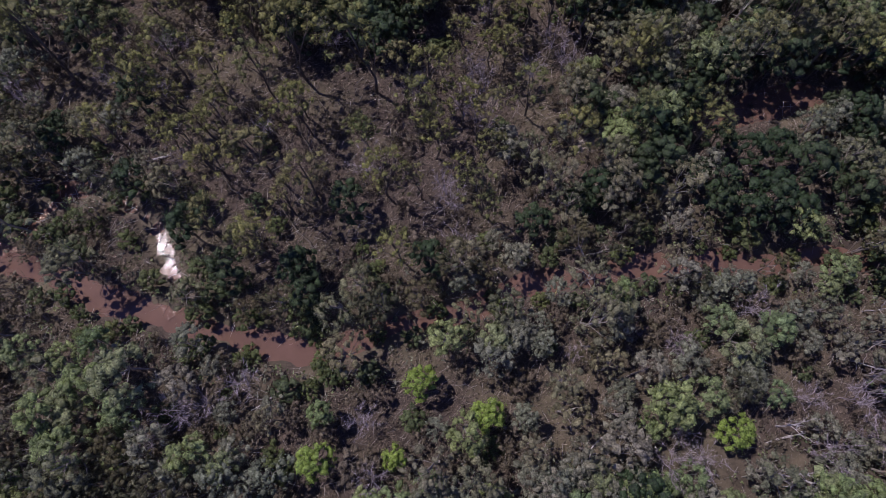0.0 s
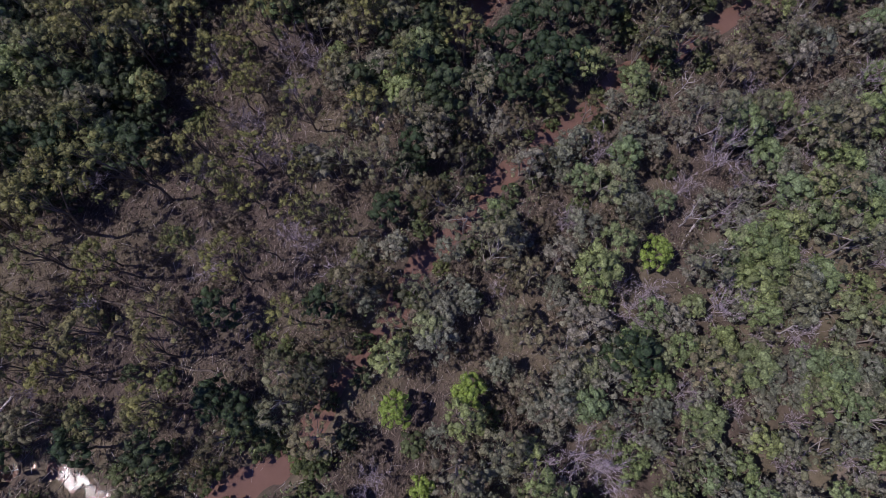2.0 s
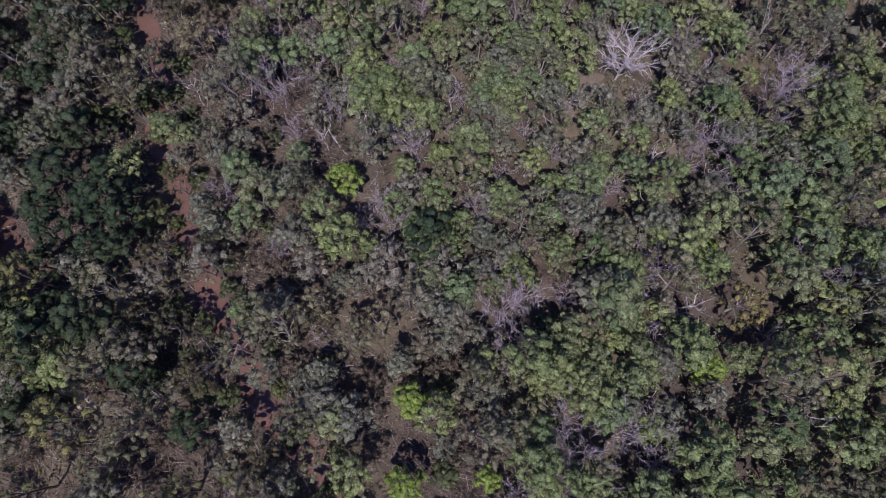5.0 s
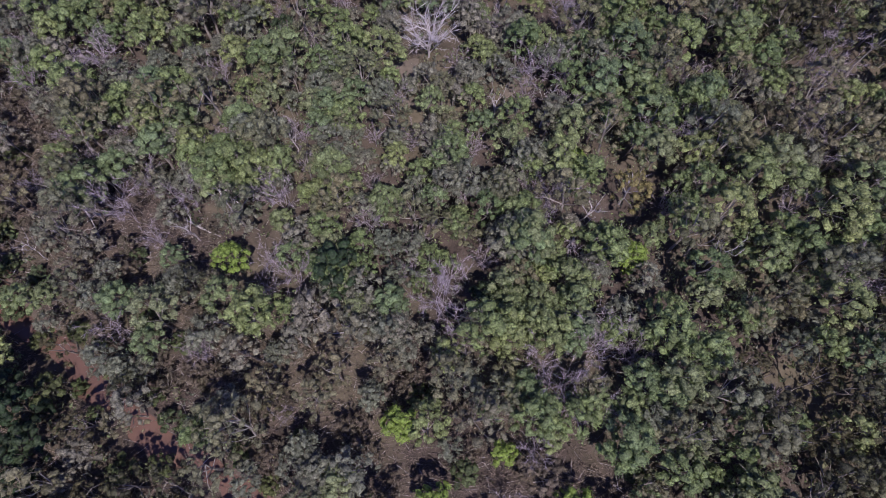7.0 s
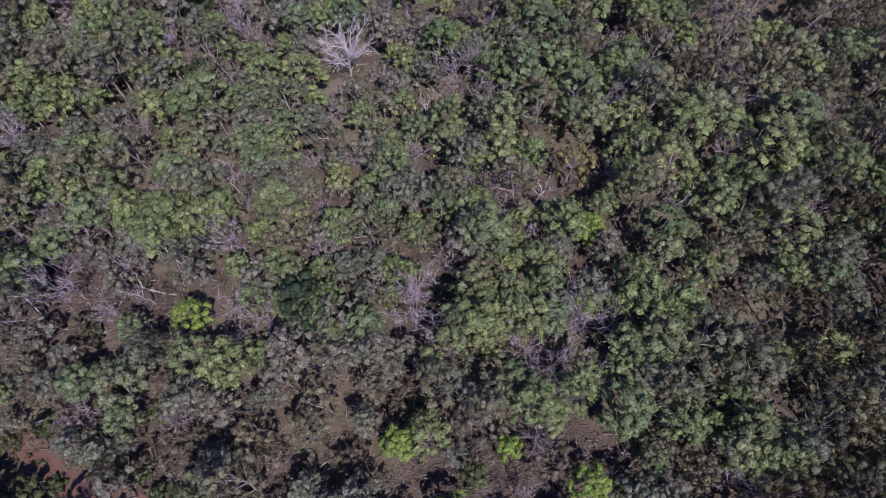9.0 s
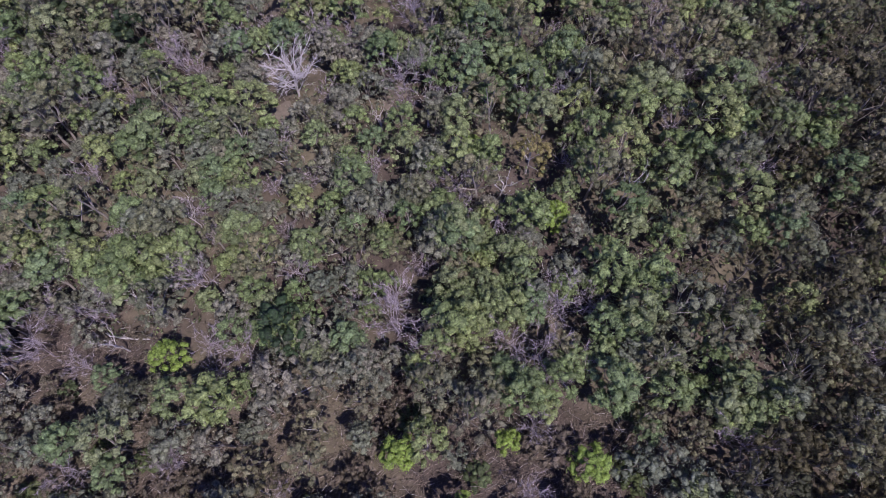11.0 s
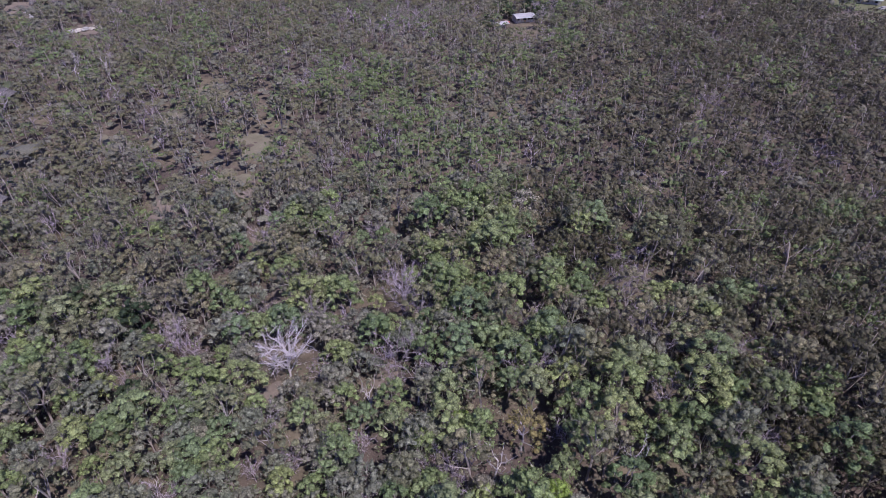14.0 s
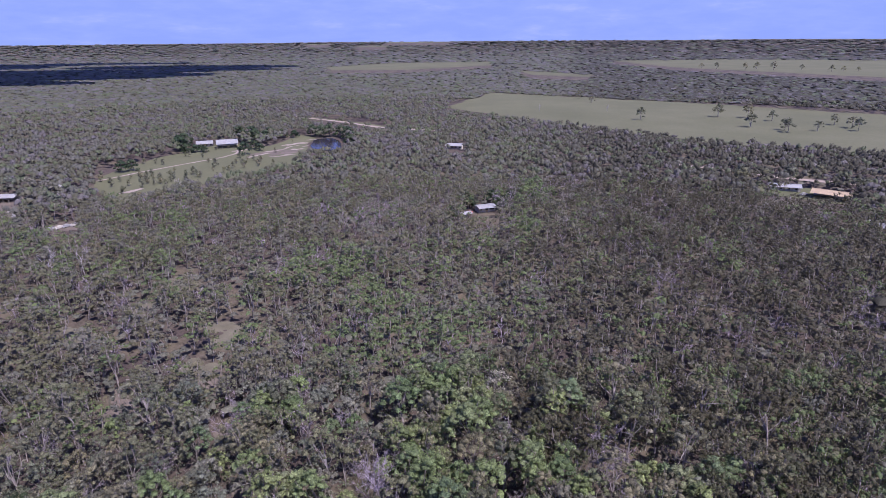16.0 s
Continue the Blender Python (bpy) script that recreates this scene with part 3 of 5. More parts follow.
KINDS = {
    "green": kind_of("green_tree", "leafy mid-green forest tree with a clumpy rounded crown", "tree", BARK, LEAF["green"],
                     [leafy(10 + k, 8.0 + 0.5 * k, 2.2 + 0.14 * k, 4.9, 30 + 2 * k, 21, 0.15, (0.3, 0.85), core=0.76) for k in range(6)]),
    "olive": kind_of("gum_tree", "olive-green gum tree with a thin open crown", "tree", BARK, LEAF["olive"],
                     [leafy(30 + k, 9.5 + 0.6 * k, 2.5 + 0.15 * k, 6.2, 30, 21, 0.15, (0.28, 0.8), 0.14, 0.07, 6, 0.25, 0.4, False, 0.66) for k in range(5)]),
    "tall": kind_of("tall_gum_tree", "tall dark-trunked gum tree with sparse yellow-olive crown", "tree", DARK_BARK, LEAF["straw_olive"],
                    [leafy(50 + k, 14 + 0.8 * k, 2.9 + 0.1 * k, 9.0, 30, 32, 0.135, (0.36, 0.76), 0.15, 0.05, 9, 0.25, 0.45, False, 0.62) for k in range(4)]),
    "grey": kind_of("grey_leaved_tree", "grey-green wattle-like tree with a dull dusty crown", "tree", BARK, LEAF["grey"],
                    [leafy(70 + k, 6.8 + 0.5 * k, 2.1 + 0.12 * k, 4.2, 30, 21, 0.14, (0.28, 0.8), 0.1, 0.08, core=0.7) for k in range(5)]),
    "dark": kind_of("dark_tree", "dense dark green tree with a heavy crown", "tree", DARK_BARK, LEAF["dark"],
                    [leafy(90 + k, 8.5 + 0.6 * k, 2.7 + 0.15 * k, 4.0, 32, 20, 0.16, (0.4, 0.95), 0.16, core=0.78) for k in range(4)]),
    "bare": kind_of("bare_tree", "leafless grey-mauve tree with fine bare twigs", "tree", TWIG, TWIG,
                    [leafless(110 + k, 6.8 + 0.4 * k, 2.3 + 0.1 * k, 0.06, 9, 5, 13, 0.02, 0.25, 0.75) for k in range(4)]),
    "dry": kind_of("dry_shrub", "flood-combed brown shrub with dead leaves and straws", "shrub", BARK, LEAF["brown"],
                   [brushy(130 + k, 2.6 + 0.35 * k, 1.75 + 0.1 * k, 10, 16, 0.22) for k in range(5)]),
    "bush": kind_of("green_bush", "low leafy green bush on the creek bank", "shrub", DARK_BARK, LEAF["bush"],
                    [leafy(150 + k, 2.9 + 0.3 * k, 1.5 + 0.1 * k, 1.2, 15, 16, 0.14, (0.34, 0.7), 0.06, 0.1, core=0.84) for k in range(4)]),
    "umber": kind_of("brown_gum_tree", "brownish olive gum tree with a dull open crown", "tree", BARK, LEAF["umber"],
                     [leafy(290 + k, 9.3 + 0.6 * k, 2.6 + 0.15 * k, 6.2, 30, 21, 0.15, (0.28, 0.8), 0.14, 0.07, 6, 0.25, 0.4, False, 0.66) for k in range(4)]),
    "withered": kind_of("withered_tree", "flood-battered tree with dried brown leaves", "tree", BARK, LEAF["brown"],
                        [leafy(300 + k, 4.6 + 0.5 * k, 2.0 + 0.12 * k, 2.6, 25, 20, 0.13, (0.28, 0.68), 0.09, 0.12, core=0.68) for k in range(4)]),
    "lime": kind_of("lime_tree", "fresh lime-green leafy tree standing out from the scrub", "tree", BARK, LEAF["lime"],
                    [leafy(170 + k, 7.5 + 0.4 * k, 2.4, 3.6, 34, 28, 0.14, (0.38, 0.88), 0.12, core=0.76) for k in range(3)]),
    "golden": kind_of("golden_gum_tree", "golden-olive gum tree on a pale trunk", "tree", PALE_BARK, LEAF["golden"],
                      [leafy(180, 11.5, 2.9, 7.0, 36, 34, 0.14, (0.3, 0.8), 0.16, 0.05, 8, 0.2, 0.42, False, 0.62)]),
    "cream": kind_of("flowering_tree", "tree with cream-white blossom in a sparse crown", "tree", BARK, LEAF["cream"],
                     [leafy(184, 8.0, 1.9, 5.0, 16, 34, 0.14, (0.4, 0.7), 0.1, core=0.35)]),
    "white": kind_of("dead_white_tree", "large dead tree with bleached white spreading limbs", "tree", PALE_BARK, PALE_BARK,
                     [leafless(190, 10.0, 4.6, 0.17, 14, 9, 11, 0.02, 0.12, 1.1)]),
    "paddock": kind_of("paddock_tree", "spreading gum tree standing alone in grass", "tree", BARK, LEAF["olive"],
                       [leafy(260 + k, 13.5 + k, 5.2, 6.0, 20, 14, 0.5, (1.2, 2.0), 0.3, 0.04, 8, 0.25, 0.5) for k in range(3)]),
    "yard": kind_of("yard_tree", "round dense garden tree in the homestead clearing", "tree", BARK, LEAF["dark"],
                    [leafy(270 + k, 7.5 + k, 3.6, 1.6, 16, 14, 0.5, (1.2, 1.9), 0.22, 0.03) for k in range(2)]),
    "young": kind_of("young_tree", "small planted tree in the homestead clearing", "tree", BARK, LEAF["olive"],
                     [leafy(280 + k, 4.2 + 0.6 * k, 1.0, 1.2, 7, 8, 0.4, (0.6, 0.9), 0.08, 0.03) for k in range(3)]),
    "snag": kind_of("dead_snag", "slender dead tree with a few bleached limbs", "tree", PALE_BARK, PALE_BARK,
                    [leafless(194 + k, 8.0, 2.0, 0.11, 5, 3, 4, 0.022, 0.4, 0.8) for k in range(3)]),
}
GROUPS = {"umber": "brownish gums of the forest", "withered": "withered trees by the creek", "paddock": "trees in the paddock", "yard": "homestead trees", "young": "young planted trees", "lime": "lime-green trees", "golden": "golden gums", "cream": "flowering trees", "white": "dead white trees", "snag": "dead snags",
          "green": "green forest trees", "olive": "gum trees of the forest", "tall": "tall gums south of the creek", "grey": "grey-leaved forest trees",
          "dark": "dark creekside trees", "bare": "bare forest trees", "dry": "flattened dry shrubs", "bush": "creekside bushes"}
PLENTY = 290
crowds = {}


def plant(key, x, y, size=1.0, turn=None, rng=None, thing=True, lean=0.0, leanway=0.0):
    """A tree as a thing of its own with trunk and crown, or, past plenty, as one of a crowd."""
    k = KINDS[key]
    v = int(rng.integers(len(k["forms"])))
    turn = rng.uniform(0, 2 * np.pi) if turn is None else turn
    m = Matrix.Translation((x, y, float(land(x, y)) - 0.05)) @ Matrix.Rotation(lean, 4, Vector((math.cos(leanway), math.sin(leanway), 0))) @ Matrix.Rotation(turn, 4, "Z") @ Matrix.Scale(size, 4)
    if not thing or k["count"] >= PLENTY:
        crowds.setdefault(key, []).append((v, m, rng.uniform()))
        return
    k["count"] += 1
    if k["roots"][v] is None:
        root = tagged(new(k["name"]), k["label"], k["category"], GROUPS[key])
        wood, leaf = k["forms"][v]
        part("trunk", tri_mesh("trunk", *wood, [k["bark"]]), root)
        part("crown", tri_mesh("crown", *leaf, [k["leaf"]], smooth=True), root)
        root.matrix_basis = m @ Matrix.Scale(1 / size, 4)
        k["roots"][v] = root
    else:
        copy_thing(k["roots"][v], m)


def crowd_mesh(name, forms, entries, mats):
    """All of a crowd in one mesh: wood and leaves of each, with a tone for each."""
    vs, ts, ws, tones, n = [], [], [], [], 0
    for v, m, tone in entries:
        mat = np.array(m)
        for slot, (pv, pt) in enumerate(forms[v]):
            if len(pt) == 0:
                continue
            vs.append(pv @ mat[:3, :3].T + mat[:3, 3])
            ts.append(pt + n)
            ws.append(np.full(len(pt), slot))
            tones.append(np.full(len(pv), tone))
            n += len(pv)
    return tri_mesh(name, np.concatenate(vs), np.concatenate(ts), mats, np.concatenate(ws), np.concatenate(tones), smooth=True)


def inside(corners, x, y):
    """Whether places lie within a polygon."""
    x, y = np.asarray(x, float), np.asarray(y, float)
    c = False
    for (ax, ay), (bx, by) in zip(corners, corners[1:] + corners[:1]):
        c = c ^ (((ay > y) != (by > y)) & (x < (bx - ax) * (y - ay) / ((by - ay) if by != ay else 1e-9) + ax))
    return c


ROADS = [np.array(p, float) for p in (
    [(-175, 640), (-137, 614), (-103, 587), (-59, 546), (0, 520)],
    [(150, 372), (173, 357), (203, 329), (233, 314), (290, 290)],
)]
CLEARED = [(20, 267, 7.6), (19.3, 259, 4.5), (18.5, 250, 4), (11, 258, 3.5), (10.5, 250, 3.5), (11, 434, 9), (40, 335, 5), (-168, 449, 13), (-186, 453, 9), (185, 303, 10), (198, 285, 10), (-229, 295, 7.1), (-207, 270, 6), (-171, 248, 7.4), (-204, 257, 5), (-221, 279, 6.5), (-168, 240, 4.5), (-212, 262, 5),
           (-92, 458, 17), (-92, 474, 13), (195, 243, 7), (-58, 122, 5), (-47, 103, 4.2), (-38, 84, 4), (-33, 60.5, 2.5), (42, 47, 2), (35.5, 35, 1.8), (-75, 112, 5), (52, 44, 2.6), (-63, 148, 6.5), (-63, 127, 5.5), (-88, 180, 6.9), (-96, 164, 5.5), (-100, 145, 5.5), (-50, 145, 5), (-108, 149, 5), (-92, 192, 5)]


def is_clear(x, y, wide_only=False):
    """Which places are open: a field, a road, a yard or a pond."""
    x, y = np.asarray(x, float), np.asarray(y, float)
    c = np.zeros(x.shape, bool)
    for corners in FIELDS.values():
        c |= inside(corners, x, y)
    for road in ROADS if not wide_only else ():
        c |= off_line(road, x, y) < 4.5
    for cx, cy, q in CLEARED:
        if q > 7 or not wide_only:
            c |= np.hypot(x - cx, y - cy) < q
    return c


def out_of_sight_line(x, y):
    """Which places are fit for full-grown trees: clear of the fields, and not so close before them that they would hide them."""
    ok = np.ones(np.shape(x), bool)
    for f in (1.0, 1.035, 1.07, 1.10):
        ok &= ~is_clear(x * f, y * f, f > 1)
    return ok


def pick(rng, table):
    r = rng.uniform() * sum(table.values())
    for k, w in table.items():
        r -= w
        if r <= 0:
            return k
    return k


def mixture(x, y, s, wet, patch, other):
    """Which trees grow at a place, how thick, and how large. s: metres north of the creek; wet: metres to water."""
    if wet < (0.4 if 28 < x < 34 or -12 < x < 12 or -32 < x < -22 or -43 < x < -38 or -72 < x < -47 else 1.5):
        return {}, 0.0, 1.0
    if wet < 2.4:
        if 28 < x < 34 or -12 < x < 12 or -32 < x < -22 or -43 < x < -38 or -72 < x < -47:
            return {"bush": 3.4, "olive": 2, "grey": 1.2, "umber": 1.8, "dark": 0.5}, 0.97, 1.0
        return {"bush": 3, "dry": 1}, 0.6, 0.95
    if s < 0:
        if math.hypot((x + 57) / 11, (y + 16.5) / 8) < 1 + 0.2 * other:
            return {"dark": 6, "bush": 1.5, "green": 0.8}, 0.98, 1.2
        if wet < 9.5 + 2 * other and x < -34:
            return {"bush": 4, "olive": 1.6, "umber": 2.4, "dry": 1.2, "dark": 2.0, "grey": 0.7}, 0.98, 1.05
        if wet < 10 + 2 * other and x > 26:
            return {"dark": 0.9, "bush": 4, "dry": 1.6, "olive": 1.4, "umber": 1.6}, 0.98, 1.0
        if wet < 8.5 + 2 * other:
            return {"bush": 5, "dark": 1.3, "dry": 1.5, "olive": 1.2, "umber": 1.2, "grey": 0.8}, 0.97, 0.95
        if y < -57 + 6 * patch - 0.9 * max(0.0, x - 8) + 0.25 * min(0.0, x) or (x < -36 and y < -26 + 6 * patch):
            return {"dark": 4.2, "olive": 2.4, "green": 1.2, "tall": 1, "grey": 0.8}, 0.95, 1.1
        if x < -20 and y > -40:
            return {"grey": 2.5, "dark": 1.6, "dry": 2, "olive": 1.5, "bush": 1}, 0.92, 1.0
        if x > 36 and y < -20:
            return {"dry": 3, "bush": 2.5, "dark": 1.5, "grey": 1.5, "tall": 1, "bare": 1}, 0.9, 1.0
        return {"tall": 3.2, "dry": 4.8, "bush": 0.9, "dark": 0.25, "bare": 1.0}, 0.66, 0.92
    edge = 24 + 8 * patch
    if wet < 6 and x > -75:
        return {"bush": 4, "dry": 3, "grey": 2, "green": 0.8}, 0.98, 0.95
    if s < edge:
        if x > 20:
            return {"dry": 2, "withered": 1.5, "grey": 2.4, "bare": 0.9, "green": 3.8, "bush": 1.0, "olive": 0.8}, 0.98, 0.95
        return {"dry": 4, "withered": 5.0, "grey": 1.5, "bare": 1.2, "snag": 0.2, "green": 0.6, "bush": 1.2, "olive": 1.2, "umber": 0.8}, 0.99, 1.02
    if y > 72 and abs(x - (2 if y > 88 else 0.8 * (y - 90))) < 10 + 3 * other and y < 122:
        return {"green": 6, "olive": 2, "grey": 1, "bare": 0.6}, 0.96, 1.05
    if y > 75 and x < 15:
        return {"olive": 3.4, "grey": 3.2, "bare": 0.9, "green": 1.2}, 0.8 if patch > -0.25 else 0.5, 1.05
    if x > 36 + 14 * other + 8 * patch or y > 85:
        return {"umber": 4.0, "olive": 1.8, "green": 2.0, "grey": 0.7, "bare": 0.6}, 0.98, 1.05
    if x > 6 + 6 * other and y < 75:
        return {"green": 5.5, "grey": 1.7, "bare": 1.1, "olive": 1.8, "snag": 0.15}, 0.98, 1.1
    if math.hypot(x + 29, y - 55) < 20 + 4 * other:
        return {"green": 4.0, "grey": 4.4, "bare": 1.5, "olive": 0.6}, 0.96, 1.05
    if -48 < x < 4 + 5 * other and 34 < y < 76:
        return {"green": 4.2, "grey": 3.0, "bare": 1.7, "olive": 1.4, "snag": 0.15}, 0.97, 1.1
    return {"green": 3.4, "grey": 3.2, "bare": 1.5, "olive": 1.8, "dark": 0.15, "dry": 0.4, "snag": 0.2}, 0.98, 1.08


rng = np.random.default_rng(7)
taken = []  # places of single trees, x, y, clear radius


def stand(key, places):
    """Single trees that stand out: place and width of the crown."""
    widths = {"lime": 4.7, "olive": 6.4, "green": 6.2, "dark": 7.6, "bush": 4.6, "tall": 7.6, "bare": 4.9, "grey": 6.0, "white": 9.6, "golden": 6.4, "cream": 4.6, "snag": 4.0, "paddock": 11.5, "yard": 9.0, "young": 2.9, "umber": 6.4}
    for x, y, wide in places:
        if free(x, y, 0.45):
            size = min({"yard": 2.2, "lime": 1.75}.get(key, 1.5), max(0.55, wide / widths[key]))
            plant(key, x, y, size, rng=rng)
            taken.append((x, y, 0.44 * wide + (1.9 if key in ("lime", "golden") else 1.2 if key == "white" else 0.8 if key in ("cream", "snag") else 0.3)))


def free(x, y, share=1.0):
    return all((x - a) ** 2 + (y - b) ** 2 > (r * share) ** 2 for a, b, r in taken)


taken += [(35.3, -25.6, 4.3), (36.6, -31.0, 4.2), (38.6, -28.4, 3.4), (40.0, -34.0, 3.4)]  # the open sunlit backwater
stand("white", [(-30.3, 64.2, 11.0)])
stand("golden", [(9.0, 51.8, 9.7)])
stand("lime", [(1.3, 0.3, 9.2), (-6.8, 7.5, 3.0), (-38.1, 17.4, 6.6), (7.3, 9.6, 3.5), (-0.8, 55.0, 3.1), (17.0, 8.0, 5.0)])
stand("cream", [(-3.3, 25.2, 3.8), (12.7, 110.1, 7.0)])
stand("snag", [(-46.5, 18.2, 4.5), (-7.8, 62.5, 5.0), (4.5, 45.5, 5.0), (11.8, 33.5, 3.5), (-44.5, 24.3, 4.0), (-41.0, 38.0, 4.0), (-59.0, -48.0, 6.0), (-15.0, 57.0, 4.0)])
stand("tall", [(-8.7, -33.4, 8.6), (-24.9, -37.6, 11.5), (24.5, -37.2, 11.4), (46.2, -59.2, 11), (23.1, -52.8, 10.0), (9.3, -52.5, 11.0), (-1.7, -47.4, 11.0), (38.9, -44.6, 7.7),
               (17.5, -36.4, 9.4), (-16.2, -30.3, 6.5), (-28.7, -27.6, 8.9), (31.0, -50.0, 9.0), (15.0, -29.0, 7.5), (27.0, -28.0, 7.0), (10.0, -42.0, 7.5), (2.0, -36.0, 7.0)])
stand("dark", [(-4.4, -16.8, 7.7), (5.1, -27.4, 6.3), (-19.8, -18.0, 7.9), (-61.5, -16.6, 10.9), (-56.2, -14.6, 9.5), (-59.1, -20.9, 8.5), (-51.1, -12.7, 7.4), (-50.3, -17.9, 7.5), (-52.6, 55.0, 6.1)])
stand("bush", [(-21.5, -12.6, 5.2), (-51.8, -8.9, 6.3), (-63.5, -7.3, 6.3), (38.0, -23.5, 5.0), (40.7, -30.6, 6.9), (-31.5, -5.4, 5.2), (29.0, -19.0, 5.0), (44.0, -17.0, 5.0)])
stand("grey", [(45.6, -42.0, 8.1), (-7.3, -12.2, 5.6), (-45.3, -2.0, 5.2), (-43.9, -22.9, 7.2), (-61.2, 48.7, 7.3), (-26.3, 105.6, 8.2)])
stand("bare", [(10.1, 3.7, 4.8), (25.8, -4.5, 6.7), (-56.2, 16.8, 8.2), (-8.9, 23.2, 6.9), (-15.1, 48.7, 5.7), (-3.6, 61.4, 5.6), (-53.4, 49.4, 5.0), (-0.8, 42.2, 5.4), (-20.7, 2.1, 3.2),
               (-52.0, 68.3, 4.9), (28.9, 83.3, 8.0), (44.4, 51.8, 5.9), (7.4, 21.9, 5.8), (20.1, 51.3, 4.1), (-4.2, 45.4, 4.7), (-74.8, 37.0, 7.7), (-29.7, 52.0, 4.7), (-11.7, 78.8, 8.0),
               (-12.9, 40.9, 4.2), (30.0, 91.0, 7.0), (-24.0, 62.0, 4.5), (-60.0, 60.0, 6.0)])
stand("green", [(-2.8, -4.3, 5.6), (-3.4, 7.9, 4.8), (18.1, 7.6, 6.8), (-28.9, -4.4, 6.2), (39.0, -10.0, 8.7), (54.6, -15.6, 7.8), (-50.4, 61.0, 8.2), (-21.3, 33.9, 6.5), (-35.0, 12.3, 6.2), (3.0, 35.2, 4.8),
                (-32.0, 31.7, 6.7), (-11.0, 57.0, 6.3), (12.9, 43.2, 4.6), (20.1, 17.8, 8.9), (7.4, 80.1, 9.5), (-0.5, 73.7, 8.5), (21.7, 52.3, 8.1), (21.7, 43.8, 6.9), (29.3, 48.4, 7.2)])
stand("green", [(19.3, 36.3, 6.6), (24.9, 58.9, 8.5), (35.4, 60.1, 9.0), (-86.7, 38.6, 7.1), (34.5, 81.9, 6.2), (-16.1, 52.8, 5.4), (-35.7, 83.4, 7.5), (-25.6, 80.9, 7.7), (7.2, 96.3, 9.0),
                (-9.2, 102.7, 9.5), (-22.5, 96.2, 6.0)])
stand("olive", [(-2.7, -4.1, 6.2), (-16.7, 9.2, 8.3), (-17.8, 4.9, 5.4), (28.8, 27.8, 9.0), (35.9, 38.6, 9), (34.0, 24.6, 9), (-54.4, 37.3, 9), (5.0, 86.3, 9.0), (18.1, 76.1, 9), (43.9, 85.2, 9.5),
                (53.2, 74.1, 9.5), (52.0, 97.3, 9.5), (36.7, 105.6, 9.5), (-78.3, 100.5, 9), (-58.5, 95.9, 9), (-74.6, 79.4, 9)])


stand("green", [(-50.0, 62.4, 6.6), (-29.4, 34.5, 6.4), (-22.3, 32.8, 4.7), (-1.3, 75.2, 9.5), (5.6, 91.2, 9.5), (2.0, 33.8, 4.7), (29.7, 62.4, 8.3), (38.5, 65.3, 8.4), (31.4, 54.7, 7.1), (22.3, 50.9, 5.2),
                (28.0, 49.3, 5.1), (38.5, 55.6, 5.3), (46.6, 64.6, 6.5), (26.0, 33.6, 8.5), (31.6, 26.2, 5.1), (31.6, 18.5, 4.8), (20.3, 15.8, 7.0), (-45.8, 13.8, 4.8), (-26.0, 24.9, 6.0), (-35.3, 25.9, 5.3),
                (-21.8, 78.1, 7.1), (-28.5, 80.6, 6.2), (-40.3, 73.5, 6.0), (-10.4, 51.6, 7.0), (-23.0, 66.5, 5.0)])
stand("green", [(-24.7, 52.3, 5.3), (-39.9, 44.1, 6.8), (-47.7, 41.7, 5.9), (-36.1, 52.7, 7.1), (-43.8, 51.2, 6.2), (-52.2, 42.4, 5.1), (2.7, 37.3, 4.8), (-12.6, 25.7, 4.5), (-9.3, 45.0, 5.1), (-19.8, 41.5, 5.0),
                (18.5, 35.7, 4.7), (15.0, 61.5, 6.5), (-27.6, 14.0, 4.7), (-21.0, 33.3, 4.5), (-10.1, 30.0, 4.4), (-22.8, 26.7, 5.6), (1.9, 33.5, 6.3), (-34.6, 30.7, 5.0), (-32.7, 55.5, 5.2), (-28.1, 26.5, 6.4),
                (23.8, 39.7, 7.0), (33.3, 22.7, 6.4), (-41.5, 38.2, 6.0)])
stand("lime", [(13.5, 41.9, 4.4)])
stand("bush", [(-58.5, -4.8, 5.0), (-49.7, -7.6, 4.1), (-45.5, -3.4, 4.7), (-28.8, -5.4, 4.8), (-2.6, -6.1, 5.0)])
stand("dark", [(-54.2, -12.4, 9.5), (-55.6, -21.9, 8.2), (-47.7, -14.3, 7.9), (-66.5, -10.9, 8.7), (-81.9, 76.6, 6.2)])
stand("bare", [(-1.7, 45.4, 5.6), (-12.1, 82.1, 8.5), (10.2, 19.8, 6.5), (17.7, 28.4, 5.4), (-57.5, 43.5, 5.2), (-66.9, 62.2, 5.8), (-24.5, 46.1, 4.4), (-5.8, 32.7, 4.8), (-39.3, 38.8, 5.0), (-16.2, 32.1, 4.0), (-11.9, 64.5, 7.0), (-8.8, -27.0, 4.9)])
stand("grey", [(-18.1, 22.0, 6.6), (-49.2, 71.1, 6.0), (-57.0, 76.3, 6.2), (-33.0, 39.3, 5.0), (-6.2, 37.3, 4.9), (-2.1, 53.3, 5.4), (-15.1, 64.1, 4.8), (-61.9, 43.4, 6.9), (-69.0, 51.4, 7.2), (-58.3, 49.9, 6.3), (-73.0, 67.0, 7.9),
               (-29.6, -3.3, 4.7), (-28.7, 6.6, 6.4), (-23.0, 11.1, 6.3), (-17.3, -2.8, 4.5), (-40.8, -13.8, 6.5)])
